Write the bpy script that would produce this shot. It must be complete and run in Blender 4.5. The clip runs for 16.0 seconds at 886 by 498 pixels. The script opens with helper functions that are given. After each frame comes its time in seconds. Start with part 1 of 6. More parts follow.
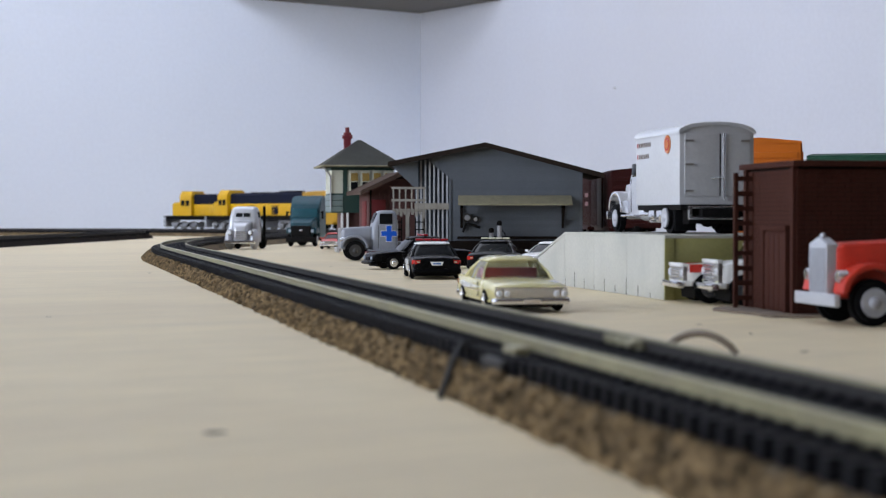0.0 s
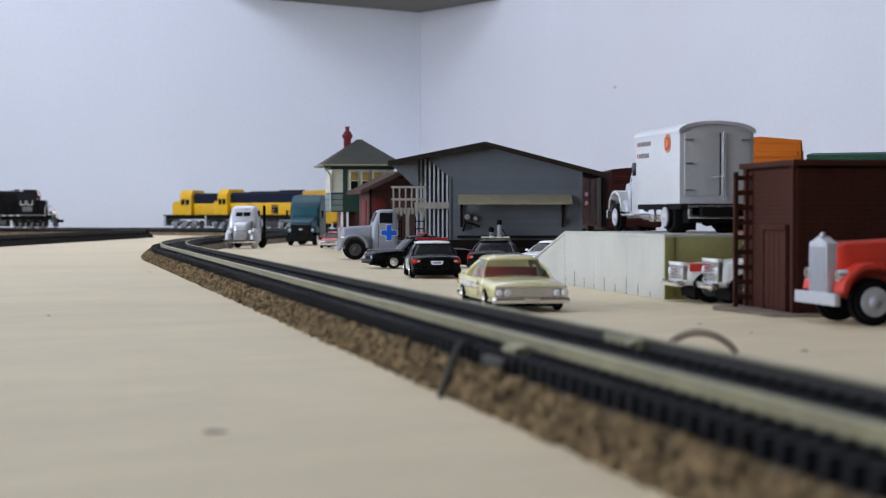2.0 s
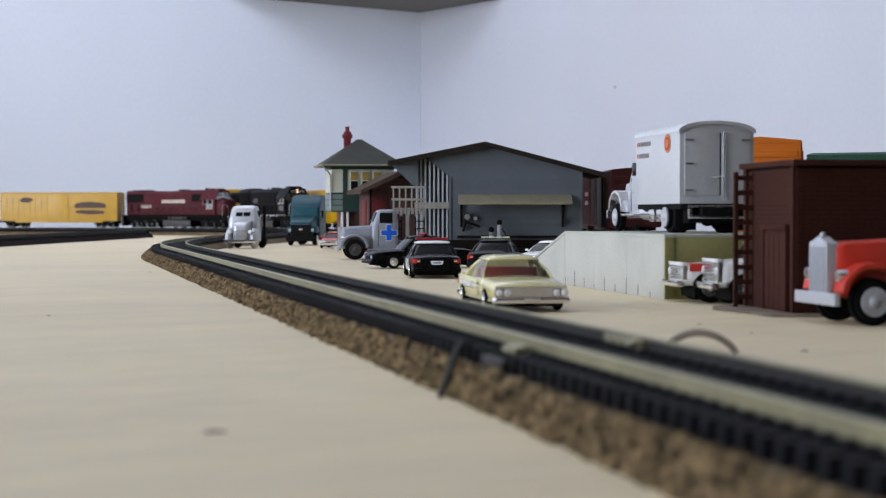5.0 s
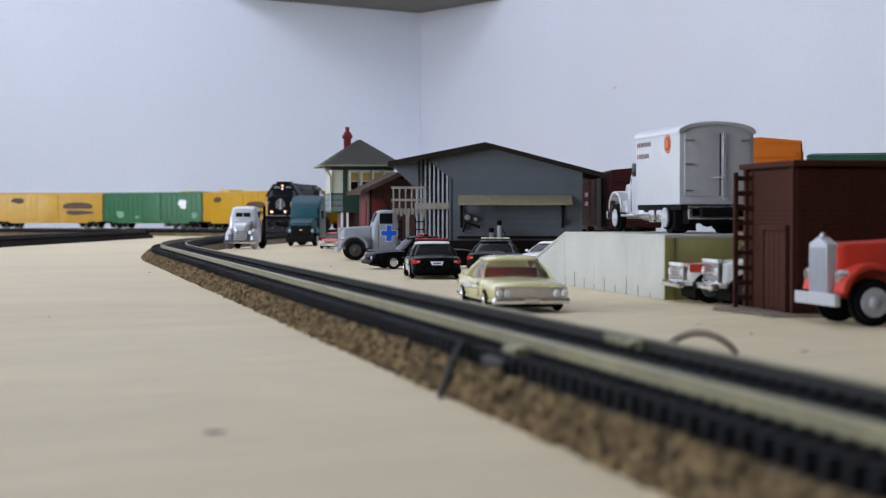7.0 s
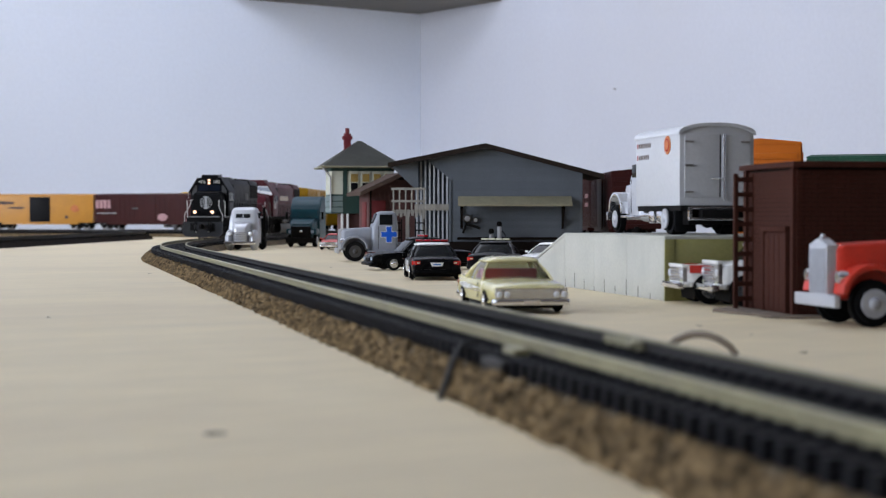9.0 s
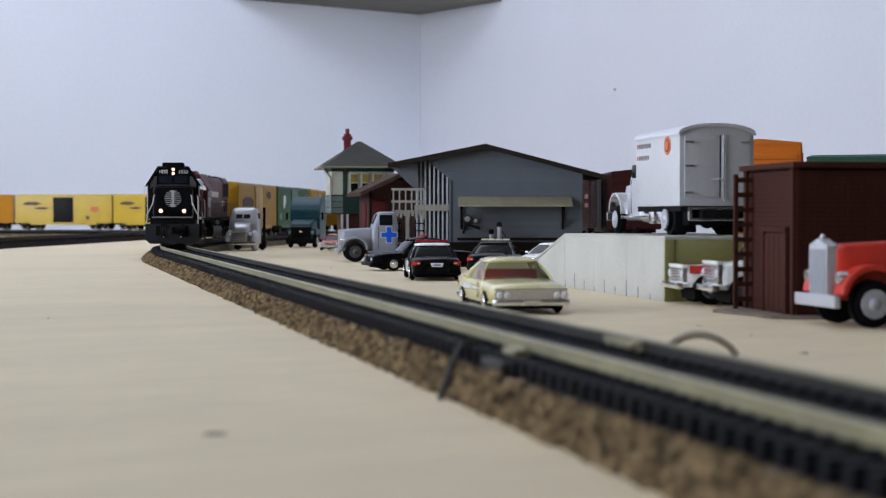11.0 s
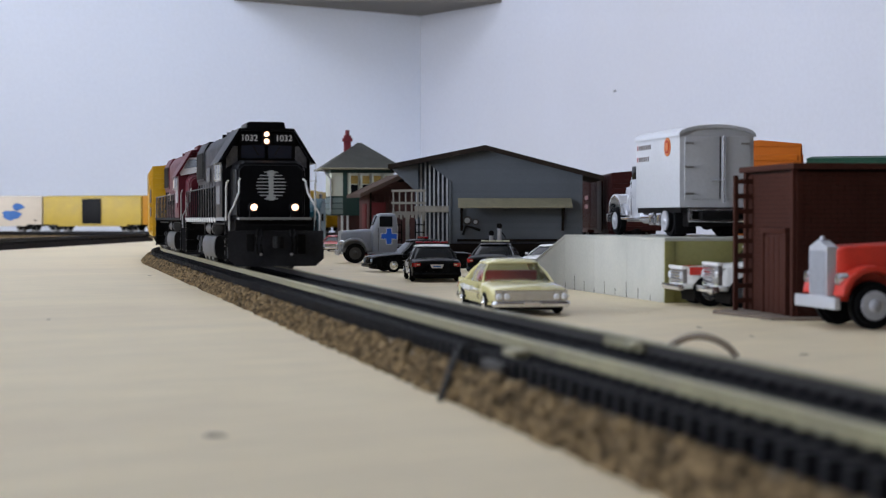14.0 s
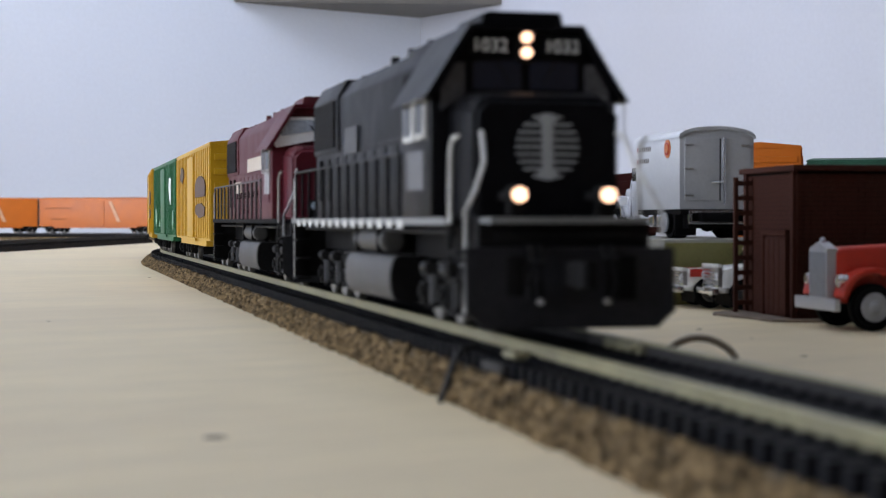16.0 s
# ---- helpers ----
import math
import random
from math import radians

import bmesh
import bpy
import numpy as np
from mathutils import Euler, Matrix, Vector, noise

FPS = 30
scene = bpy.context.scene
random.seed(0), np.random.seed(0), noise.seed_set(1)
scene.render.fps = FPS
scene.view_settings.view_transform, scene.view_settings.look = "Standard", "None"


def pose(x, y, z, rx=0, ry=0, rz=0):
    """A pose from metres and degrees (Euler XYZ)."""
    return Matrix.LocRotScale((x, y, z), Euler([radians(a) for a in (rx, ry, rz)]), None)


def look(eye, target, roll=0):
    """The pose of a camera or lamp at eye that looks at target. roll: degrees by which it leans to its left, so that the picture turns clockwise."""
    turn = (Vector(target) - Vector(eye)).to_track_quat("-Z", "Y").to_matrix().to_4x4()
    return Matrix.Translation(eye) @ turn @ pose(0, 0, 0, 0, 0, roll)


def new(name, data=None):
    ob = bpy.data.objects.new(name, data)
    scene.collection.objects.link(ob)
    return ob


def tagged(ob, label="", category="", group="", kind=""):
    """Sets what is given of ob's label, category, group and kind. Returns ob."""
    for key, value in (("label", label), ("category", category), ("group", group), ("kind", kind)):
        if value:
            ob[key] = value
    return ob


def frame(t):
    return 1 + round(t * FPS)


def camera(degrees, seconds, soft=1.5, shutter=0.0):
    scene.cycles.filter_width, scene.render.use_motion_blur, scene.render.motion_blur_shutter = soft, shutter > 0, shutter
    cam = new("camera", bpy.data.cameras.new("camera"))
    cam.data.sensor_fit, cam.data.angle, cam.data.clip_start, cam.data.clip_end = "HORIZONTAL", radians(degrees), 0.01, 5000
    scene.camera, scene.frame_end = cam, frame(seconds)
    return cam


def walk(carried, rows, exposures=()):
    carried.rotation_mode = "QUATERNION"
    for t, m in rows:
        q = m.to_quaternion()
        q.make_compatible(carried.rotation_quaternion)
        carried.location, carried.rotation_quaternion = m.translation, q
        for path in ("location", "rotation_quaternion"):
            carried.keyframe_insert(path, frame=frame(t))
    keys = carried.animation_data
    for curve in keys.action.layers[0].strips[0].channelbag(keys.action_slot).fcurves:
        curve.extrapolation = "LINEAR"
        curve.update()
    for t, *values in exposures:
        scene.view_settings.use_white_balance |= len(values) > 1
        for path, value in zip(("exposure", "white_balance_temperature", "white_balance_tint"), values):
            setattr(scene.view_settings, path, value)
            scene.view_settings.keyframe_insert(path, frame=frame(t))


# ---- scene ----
# A model railway on a plywood table in the corner of a room; lengths below are in millimetres unless said otherwise.
MM = 0.001
EYE_Z = 28.5
LENS = 3000.0
cam = camera(2 * math.degrees(math.atan(784 / LENS)), 16.0, soft=1.1, shutter=0.4)
cam.data.dof.use_dof = True
cam.data.dof.focus_distance = 0.86
cam.data.dof.aperture_fstop = 40


def tilt(horizon):
    return pose(0, 0, EYE_Z * MM, 90 - math.degrees(math.atan((441 - horizon) / LENS)), 0, 0)


walk(cam, [(t, tilt(381 + d)) for t, d in (
    (0, 1.5), (0.4, 0.2), (2, 0), (6.5, 0), (7, 1), (8, 2.3), (9, 3), (11.5, 4.5), (12.2, 6), (14, 6.3), (15, 7.5), (16, 9.5))])

# ---- light ----
world = bpy.data.worlds.new("world")
scene.world = world
world.use_nodes = True
sky = world.node_tree.nodes.new("ShaderNodeTexSky")
sky.sky_type, sky.sun_disc = "NISHITA", False
sky.sun_elevation, sky.sun_rotation = radians(40), radians(120)
world.node_tree.links.new(sky.outputs[0], world.node_tree.nodes["Background"].inputs[0])
world.node_tree.nodes["Background"].inputs[1].default_value = 0.1
scene.view_settings.exposure = -0.25

# The room: its far corner, the way of its two far walls, and their lengths.
CORNER = Vector((-42, 3200, 0))
UA = Vector((math.cos(radians(216)), math.sin(radians(216)), 0))
WA = Vector((math.cos(radians(306)), math.sin(radians(306)), 0))
LU, LW = 4200, 4400
FLOOR_Z, CEIL_Z = -950, 1200
FILL_U, FILL_W, FILL_SIZE = 1050, 800, 1100


def room(u, w, z=0):
    return CORNER + UA * u + WA * w + Vector((0, 0, z))


def window_light(name, centre, to, size_x, size_y, watts, colour):
    data = bpy.data.lights.new(name, "AREA")
    data.shape, data.size, data.size_y = "RECTANGLE", size_x * MM, size_y * MM
    data.energy, data.color = watts, colour
    ob = new(name, data)
    ob.matrix_world = look(Vector(centre) * MM, Vector(to) * MM)
    return ob


WIN_W = 1350
window_light("window_light", room(LU - 15, WIN_W, 520), room(0, WIN_W, 420), 1800, 1000, 92, (0.79, 0.855, 1.0))
# unseen overhead lamp, added to brighten the far walls and far part of the table
window_light("added_overhead_light", room(FILL_U, FILL_W, CEIL_Z + 10), room(FILL_U, FILL_W, 0) + Vector((1, 0, 0)), FILL_SIZE, FILL_SIZE, 13.2, (0.85, 0.88, 1.0))

# ---- materials ----


def rgb(c):
    return (*c, 1.0)


def mat(name, colour, rough=0.5, metal=0.0, vary=0.15, scale=120.0, bump=0.1, fine=900.0, dirt=None, dirt_amount=0.0,
        stretch=(1, 1, 1), spec=0.5, jitter=0.0, coat=0.0, island=0.0):
    """Paint, plastic, wood and the like: two scales of noise in colour, gloss and relief."""
    m = bpy.data.materials.new(name)
    m.use_nodes = True
    nt = m.node_tree
    n, l = nt.nodes, nt.links
    b = n["Principled BSDF"]
    tc = n.new("ShaderNodeTexCoord")
    mp = n.new("ShaderNodeMapping")
    mp.inputs["Scale"].default_value = stretch
    l.new(tc.outputs["Object"], mp.inputs[0])
    big = n.new("ShaderNodeTexNoise")
    big.inputs["Scale"].default_value, big.inputs["Detail"].default_value = scale, 4
    small = n.new("ShaderNodeTexNoise")
    small.inputs["Scale"].default_value, small.inputs["Detail"].default_value = fine, 3
    for q in (big, small):
        l.new(mp.outputs[0], q.inputs["Vector"])
    add = n.new("ShaderNodeMath")
    add.operation = "ADD"
    l.new(big.outputs[0], add.inputs[0])
    l.new(small.outputs[0], add.inputs[1])
    rng = n.new("ShaderNodeMapRange")
    rng.inputs["From Min"].default_value, rng.inputs["From Max"].default_value = 0.65, 1.35
    rng.inputs["To Min"].default_value, rng.inputs["To Max"].default_value = 1 - vary, 1 + vary
    l.new(add.outputs[0], rng.inputs[0])
    val = rng.outputs[0]
    if jitter or island:
        info = n.new("ShaderNodeObjectInfo" if jitter else "ShaderNodeNewGeometry")
        jr = n.new("ShaderNodeMapRange")
        jr.inputs["To Min"].default_value, jr.inputs["To Max"].default_value = 1 - jitter - island, 1 + jitter + island
        l.new(info.outputs["Random" if jitter else "Random Per Island"], jr.inputs[0])
        mul = n.new("ShaderNodeMath")
        mul.operation = "MULTIPLY"
        l.new(val, mul.inputs[0])
        l.new(jr.outputs[0], mul.inputs[1])
        val = mul.outputs[0]
    mix = n.new("ShaderNodeVectorMath")
    mix.operation = "SCALE"
    mix.inputs[0].default_value = colour
    l.new(val, mix.inputs["Scale"])
    out = mix.outputs[0]
    if dirt:
        dn = n.new("ShaderNodeTexNoise")
        dn.inputs["Scale"].default_value, dn.inputs["Detail"].default_value = scale * 0.6, 6
        l.new(tc.outputs["Object"], dn.inputs["Vector"])
        dr = n.new("ShaderNodeMapRange")
        dr.inputs["From Min"].default_value, dr.inputs["From Max"].default_value = 0.5, 0.72
        dr.inputs["To Max"].default_value = dirt_amount
        l.new(dn.outputs[0], dr.inputs[0])
        mx = n.new("ShaderNodeMix")
        mx.data_type = "RGBA"
        l.new(dr.outputs[0], mx.inputs["Factor"])
        l.new(out, mx.inputs["A"])
        mx.inputs["B"].default_value = rgb(dirt)
        out = mx.outputs["Result"]
    l.new(out, b.inputs["Base Color"])
    rr = n.new("ShaderNodeMapRange")
    rr.inputs["To Min"].default_value, rr.inputs["To Max"].default_value = max(0.02, rough - 0.08), min(1, rough + 0.08)
    l.new(big.outputs[0], rr.inputs[0])
    l.new(rr.outputs[0], b.inputs["Roughness"])
    b.inputs["Metallic"].default_value = metal
    b.inputs["Specular IOR Level"].default_value = spec
    b.inputs["Coat Weight"].default_value = coat
    if bump:
        bp = n.new("ShaderNodeBump")
        bp.inputs["Strength"].default_value, bp.inputs["Distance"].default_value = bump, 0.0004
        l.new(small.outputs[0], bp.inputs["Height"])
        l.new(bp.outputs[0], b.inputs["Normal"])
    return m


def glow(name, colour, strength):
    m = bpy.data.materials.new(name)
    m.use_nodes = True
    b = m.node_tree.nodes["Principled BSDF"]
    b.inputs["Base Color"].default_value = rgb(colour)
    b.inputs["Emission Color"].default_value = rgb(colour)
    b.inputs["Emission Strength"].default_value = strength
    return m


def glass(name, colour=(0.02, 0.022, 0.025), rough=0.06):
    m = bpy.data.materials.new(name)
    m.use_nodes = True
    b = m.node_tree.nodes["Principled BSDF"]
    b.inputs["Base Color"].default_value = rgb(colour)
    b.inputs["Roughness"].default_value = rough
    b.inputs["IOR"].default_value = 1.5
    b.inputs["Specular IOR Level"].default_value = 0.11
    return m


def clear_pane(name, tint):
    m = bpy.data.materials.new(name)
    m.use_nodes = True
    n, l = m.node_tree.nodes, m.node_tree.links
    n.remove(n["Principled BSDF"])
    tr, gl, mx = n.new("ShaderNodeBsdfTransparent"), n.new("ShaderNodeBsdfGlossy"), n.new("ShaderNodeMixShader")
    fr = n.new("ShaderNodeFresnel")
    fr.inputs["IOR"].default_value = 1.45
    tr.inputs["Color"].default_value = rgb(tint)
    gl.inputs["Roughness"].default_value = 0.05
    l.new(fr.outputs[0], mx.inputs[0])
    l.new(tr.outputs[0], mx.inputs[1])
    l.new(gl.outputs[0], mx.inputs[2])
    l.new(mx.outputs[0], n["Material Output"].inputs[0])
    return m


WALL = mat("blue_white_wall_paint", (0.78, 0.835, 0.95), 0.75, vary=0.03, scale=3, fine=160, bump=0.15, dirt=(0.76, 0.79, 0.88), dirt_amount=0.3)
# East wall's paint is darkened to even out the light on both walls.
WALL_EAST = mat("light_balanced_wall_paint", (0.535, 0.55, 0.61), 0.75, vary=0.04, scale=4, fine=160, bump=0.15, dirt=(0.54, 0.54, 0.575), dirt_amount=0.4)
# Unseen walls of the room, made dark to cut the fill light.
DARK_WALL = mat("dark_unseen_wall", (0.11, 0.07, 0.045), 0.6, vary=0.3, scale=8, stretch=(6, 6, 0.6))
SHELF = mat("shelf_paint", (0.13, 0.12, 0.11), 0.7, vary=0.08, scale=6)
PLY = mat("plywood", (0.70, 0.59, 0.385), 0.6, vary=0.10, scale=9, fine=60, bump=0.05, stretch=(1, 6, 1), dirt=(0.58, 0.475, 0.32), dirt_amount=0.6, spec=0.3)
PLY_EDGE = mat("ply_edge", (0.40, 0.29, 0.17), 0.7, vary=0.2, scale=20)
# Unseen floor, kept dark so that little light bounces off it.
FLOOR = mat("carpet", (0.15, 0.13, 0.115), 0.95, vary=0.2, scale=30, fine=400)
CORK = mat("cork_roadbed", (0.098, 0.067, 0.031), 0.95, vary=0.6, scale=230, fine=700, bump=0.9, dirt=(0.23, 0.16, 0.075), dirt_amount=0.8)
GRANULE = mat("cork_granule", (0.135, 0.093, 0.047), 0.95, vary=0.3, scale=300, fine=900, bump=0.5, island=0.6, spec=0.15)
TIE = mat("tie_plastic", (0.006, 0.006, 0.0075), 0.55, vary=0.3, scale=200, spec=0.06)
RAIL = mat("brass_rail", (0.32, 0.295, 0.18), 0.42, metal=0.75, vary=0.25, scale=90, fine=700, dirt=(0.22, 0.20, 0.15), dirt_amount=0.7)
# Darker copy of the rail metal, for rails that catch no light.
RAILDARK = mat("dark_rail_metal", (0.024, 0.022, 0.021), 0.55, metal=0.15, vary=0.3, scale=150, spec=0.25)
BLACK = mat("black_paint", (0.0045, 0.0045, 0.0055), 0.40, vary=0.3, scale=140, dirt=(0.008, 0.0075, 0.0075), dirt_amount=0.5, spec=0.07)
DARK = mat("dark_underframe", (0.008, 0.0075, 0.0075), 0.65, vary=0.35, scale=200, dirt=(0.012, 0.010, 0.009), dirt_amount=0.6, spec=0.06)
MAROON = mat("maroon_paint", (0.068, 0.007, 0.013), 0.45, spec=0.2, vary=0.15, scale=90, dirt=(0.10, 0.03, 0.03), dirt_amount=0.5)
YELLOW = mat("yellow_paint", (0.46, 0.255, 0.005), 0.42, vary=0.1, scale=80, dirt=(0.33, 0.19, 0.015), dirt_amount=0.4)
GOLD = mat("amber_paint", (0.43, 0.185, 0.005), 0.45, vary=0.1, scale=80, dirt=(0.33, 0.14, 0.012), dirt_amount=0.4)
LEMON = mat("lemon_paint", (0.43, 0.29, 0.008), 0.45, vary=0.1, scale=80, dirt=(0.33, 0.22, 0.02), dirt_amount=0.4)
LOCOYEL = mat("loco_yellow", (0.62, 0.35, 0.0), 0.4, vary=0.08, scale=80)
GREEN = mat("green_paint", (0.008, 0.10, 0.032), 0.45, vary=0.15, scale=80, dirt=(0.03, 0.10, 0.04), dirt_amount=0.5)
BROWN = mat("boxcar_brown", (0.036, 0.0075, 0.007), 0.55, vary=0.2, scale=90, dirt=(0.028, 0.010, 0.008), dirt_amount=0.5, spec=0.15)
ORANGE = mat("orange_paint", (0.52, 0.125, 0.004), 0.45, vary=0.08, scale=70, dirt=(0.42, 0.10, 0.01), dirt_amount=0.4)
CREAM = mat("cream_paint", (0.66, 0.58, 0.48), 0.5, vary=0.06, scale=70)
OFFWHITE = mat("lettering_white", (0.75, 0.75, 0.74), 0.55, vary=0.06, scale=200)
BLUE = mat("blue_ink", (0.05, 0.16, 0.45), 0.5, vary=0.2, scale=150)
LETTERGREY = mat("worn_grey_lettering", (0.10, 0.10, 0.105), 0.55, vary=0.2, scale=200)
EMBLEM = mat("worn_emblem_white", (0.36, 0.37, 0.38), 0.55, vary=0.15, scale=200)
INK = mat("dark_ink", (0.07, 0.035, 0.02), 0.6, vary=0.3, scale=200)
STEEL = mat("wheel_steel", (0.35, 0.34, 0.33), 0.38, metal=0.8, vary=0.2, scale=200)
TRUCKDUST = mat("dusty_truck_grey", (0.016, 0.015, 0.015), 0.6, vary=0.35, scale=200, spec=0.2)
TANKGREY = mat("dusty_grey", (0.042, 0.040, 0.038), 0.55, vary=0.25, scale=120, dirt=(0.055, 0.05, 0.046), dirt_amount=0.6)
GREYPAINT = mat("grey_paint", (0.34, 0.35, 0.38), 0.4, vary=0.12, scale=100)
VANSILVER = mat("van_silver_paint", (0.53, 0.54, 0.56), 0.36, metal=0.15, vary=0.06, scale=90)
WHEEL = mat("dark_wheel_steel", (0.17, 0.165, 0.16), 0.4, metal=0.5, vary=0.25, scale=200)
SILVER = mat("silver_paint", (0.47, 0.48, 0.51), 0.3, metal=0.35, vary=0.06, scale=90)
CHROME = mat("chrome", (0.80, 0.80, 0.82), 0.13, metal=0.9, vary=0.04, scale=200, bump=0.03)
RUBBER = mat("tyre_rubber", (0.006, 0.006, 0.0065), 0.75, vary=0.2, scale=300, spec=0.08)
BRIGHTWHITE = mat("bright_white_frame", (0.86, 0.87, 0.88), 0.3, vary=0.03, scale=200)
CABGLASS = mat("smoky_grey_pane", (0.075, 0.075, 0.08), 0.22, vary=0.3, scale=90)
PLOUGH = mat("worn_plough_black", (0.014, 0.014, 0.016), 0.5, vary=0.4, scale=150, spec=0.25)
HANDRAIL = mat("dark_rail_paint", (0.02, 0.018, 0.018), 0.5, vary=0.2, scale=200)
GLASS = glass("dark_glass", (0.008, 0.009, 0.010), 0.14)
SCREEN = glass("cab_screen_glass", (0.012, 0.016, 0.028), 0.05)
SCREEN.node_tree.nodes["Principled BSDF"].inputs["Specular IOR Level"].default_value = 0.6
LIGHTGLASS = glass("pale_glass", (0.35, 0.42, 0.5), 0.03)
LAMP = glow("headlight_glow", (1.0, 0.60, 0.40), 3.2)

# ---- mesh helpers ----


class Shape:
    """A bmesh in millimetres with the usual solids."""

    def __init__(self):
        self.bm = bmesh.new()

    def box(self, x0, x1, y0, y1, z0, z1, bevel=0.0, m=None):
        v = [self.bm.verts.new(p) for p in ((x0, y0, z0), (x1, y0, z0), (x1, y1, z0), (x0, y1, z0), (x0, y0, z1), (x1, y0, z1), (x1, y1, z1), (x0, y1, z1))]
        fs = [self.bm.faces.new([v[i] for i in q]) for q in ((3, 2, 1, 0), (4, 5, 6, 7), (0, 1, 5, 4), (1, 2, 6, 5), (2, 3, 7, 6), (3, 0, 4, 7))]
        if m is not None:
            bmesh.ops.transform(self.bm, matrix=m, verts=v)
        if bevel:
            es = list({e for f in fs for e in f.edges})
            bmesh.ops.bevel(self.bm, geom=es, offset=bevel, segments=2, affect="EDGES", profile=0.7)
        return self

    def prism(self, pts, a0, a1, axis="x", bevel=0.0, m=None, segments=2):
        """A closed outline drawn out along an axis: for x the points are (y, z), for y (x, z), for z (x, y)."""
        def at(p, a):
            return {"x": (a, p[0], p[1]), "y": (p[0], a, p[1]), "z": (p[0], p[1], a)}[axis]
        lo = [self.bm.verts.new(at(p, a0)) for p in pts]
        hi = [self.bm.verts.new(at(p, a1)) for p in pts]
        n = len(pts)
        fs = [self.bm.faces.new(lo[::-1]), self.bm.faces.new(hi)]
        fs += [self.bm.faces.new((lo[i], lo[(i + 1) % n], hi[(i + 1) % n], hi[i])) for i in range(n)]
        bmesh.ops.recalc_face_normals(self.bm, faces=fs)
        if m is not None:
            bmesh.ops.transform(self.bm, matrix=m, verts=lo + hi)
        if bevel:
            es = list({e for f in fs for e in f.edges})
            bmesh.ops.bevel(self.bm, geom=es, offset=bevel, segments=segments, affect="EDGES", profile=0.7)
        return self

    def cyl(self, c, r, h, axis="z", n=16, r2=None, bevel=0.0):
        """A cylinder or cone centred at c."""
        turn = {"z": Matrix.Identity(4), "x": Matrix.Rotation(radians(90), 4, "Y"), "y": Matrix.Rotation(radians(-90), 4, "X")}[axis]
        g = bmesh.ops.create_cone(self.bm, cap_ends=True, segments=n, radius1=r, radius2=r if r2 is None else r2, depth=h, matrix=Matrix.Translation(c) @ turn)
        if bevel:
            es = [e for e in {e for v in g["verts"] for e in v.link_edges} if any(len(f.verts) > 4 for f in e.link_faces)]
            bmesh.ops.bevel(self.bm, geom=es, offset=bevel, segments=2, affect="EDGES")
        return self

    def ball(self, c, r, sx=1, sy=1, sz=1, n=12):
        bmesh.ops.create_uvsphere(self.bm, u_segments=n, v_segments=max(6, n // 2), radius=r, matrix=Matrix.Translation(c) @ Matrix.Diagonal((sx, sy, sz, 1)))
        return self

    def tube(self, pts, r, n=6, close=False):
        pts = [Vector(p) for p in pts]
        rings = []
        for i, p in enumerate(pts):
            d = (pts[min(i + 1, len(pts) - 1)] - pts[max(i - 1, 0)]).normalized()
            side = d.cross(Vector((0, 0, 1)))
            side = side.normalized() if side.length > 1e-3 else Vector((1, 0, 0))
            up = side.cross(d)
            rings.append([self.bm.verts.new(p + (side * math.cos(a) + up * math.sin(a)) * r) for a in (2 * math.pi * k / n for k in range(n))])
        for a, b in zip(rings, rings[1:]):
            for k in range(n):
                self.bm.faces.new((a[k], a[(k + 1) % n], b[(k + 1) % n], b[k]))
        self.bm.faces.new(rings[0][::-1])
        self.bm.faces.new(rings[-1])
        return self

    def loft(self, rings, caps=True):
        """Skin over closed rings of equal count."""
        vs = [[self.bm.verts.new(p) for p in r] for r in rings]
        n = len(vs[0])
        fs = []
        for a, b in zip(vs, vs[1:]):
            fs += [self.bm.faces.new((a[k], a[(k + 1) % n], b[(k + 1) % n], b[k])) for k in range(n)]
        if caps:
            fs += [self.bm.faces.new(vs[0][::-1]), self.bm.faces.new(vs[-1])]
        bmesh.ops.recalc_face_normals(self.bm, faces=fs)
        return self

    def mesh(self, name, material, smooth=40):
        me = bpy.data.meshes.new(name)
        bmesh.ops.scale(self.bm, vec=(MM, MM, MM), verts=self.bm.verts)
        if smooth:
            for f in self.bm.faces:
                f.smooth = True
            for e in self.bm.edges:
                if len(e.link_faces) == 2 and e.calc_face_angle(0) > radians(smooth):
                    e.smooth = False
        self.bm.to_mesh(me)
        self.bm.free()
        me.materials.append(material)
        return me


def part(name, shape, material, parent, label="", at=None):
    ob = new(name, shape.mesh(name, material))
    ob.parent = parent
    if at is not None:
        ob.matrix_basis = mmpose(at)
    return tagged(ob, label) if label else ob


def mmpose(m):
    """A pose in millimetres turned into metres."""
    m = m.copy()
    m.translation = m.translation * MM
    return m


def thing(name, label, category, at=None, group="", kind=""):
    ob = new(name)
    ob.empty_display_size = 0.01
    if at is not None:
        ob.matrix_basis = mmpose(at)
    return tagged(ob, label, category, group, kind)


def solid(name, shape, material, label="", category="", kind="", group="", at=None):
    ob = new(name, shape.mesh(name, material))
    if at is not None:
        ob.matrix_basis = mmpose(at)
    return tagged(ob, label, category, group, kind)


def words(text, size, material, parent, at, name="lettering", label=""):
    """Built-in lettering as a thin mesh, lying in its own xy plane."""
    cu = bpy.data.curves.new(name, "FONT")
    cu.body, cu.size, cu.extrude, cu.align_x, cu.align_y = text, size * MM, 0.00006, "CENTER", "CENTER"
    tmp = bpy.data.objects.new(name, cu)
    me = bpy.data.meshes.new_from_object(tmp)
    bpy.data.objects.remove(tmp)
    me.materials.append(material)
    ob = new(name, me)
    ob.parent = parent
    ob.matrix_basis = mmpose(at)
    return tagged(ob, label or "printed lettering")


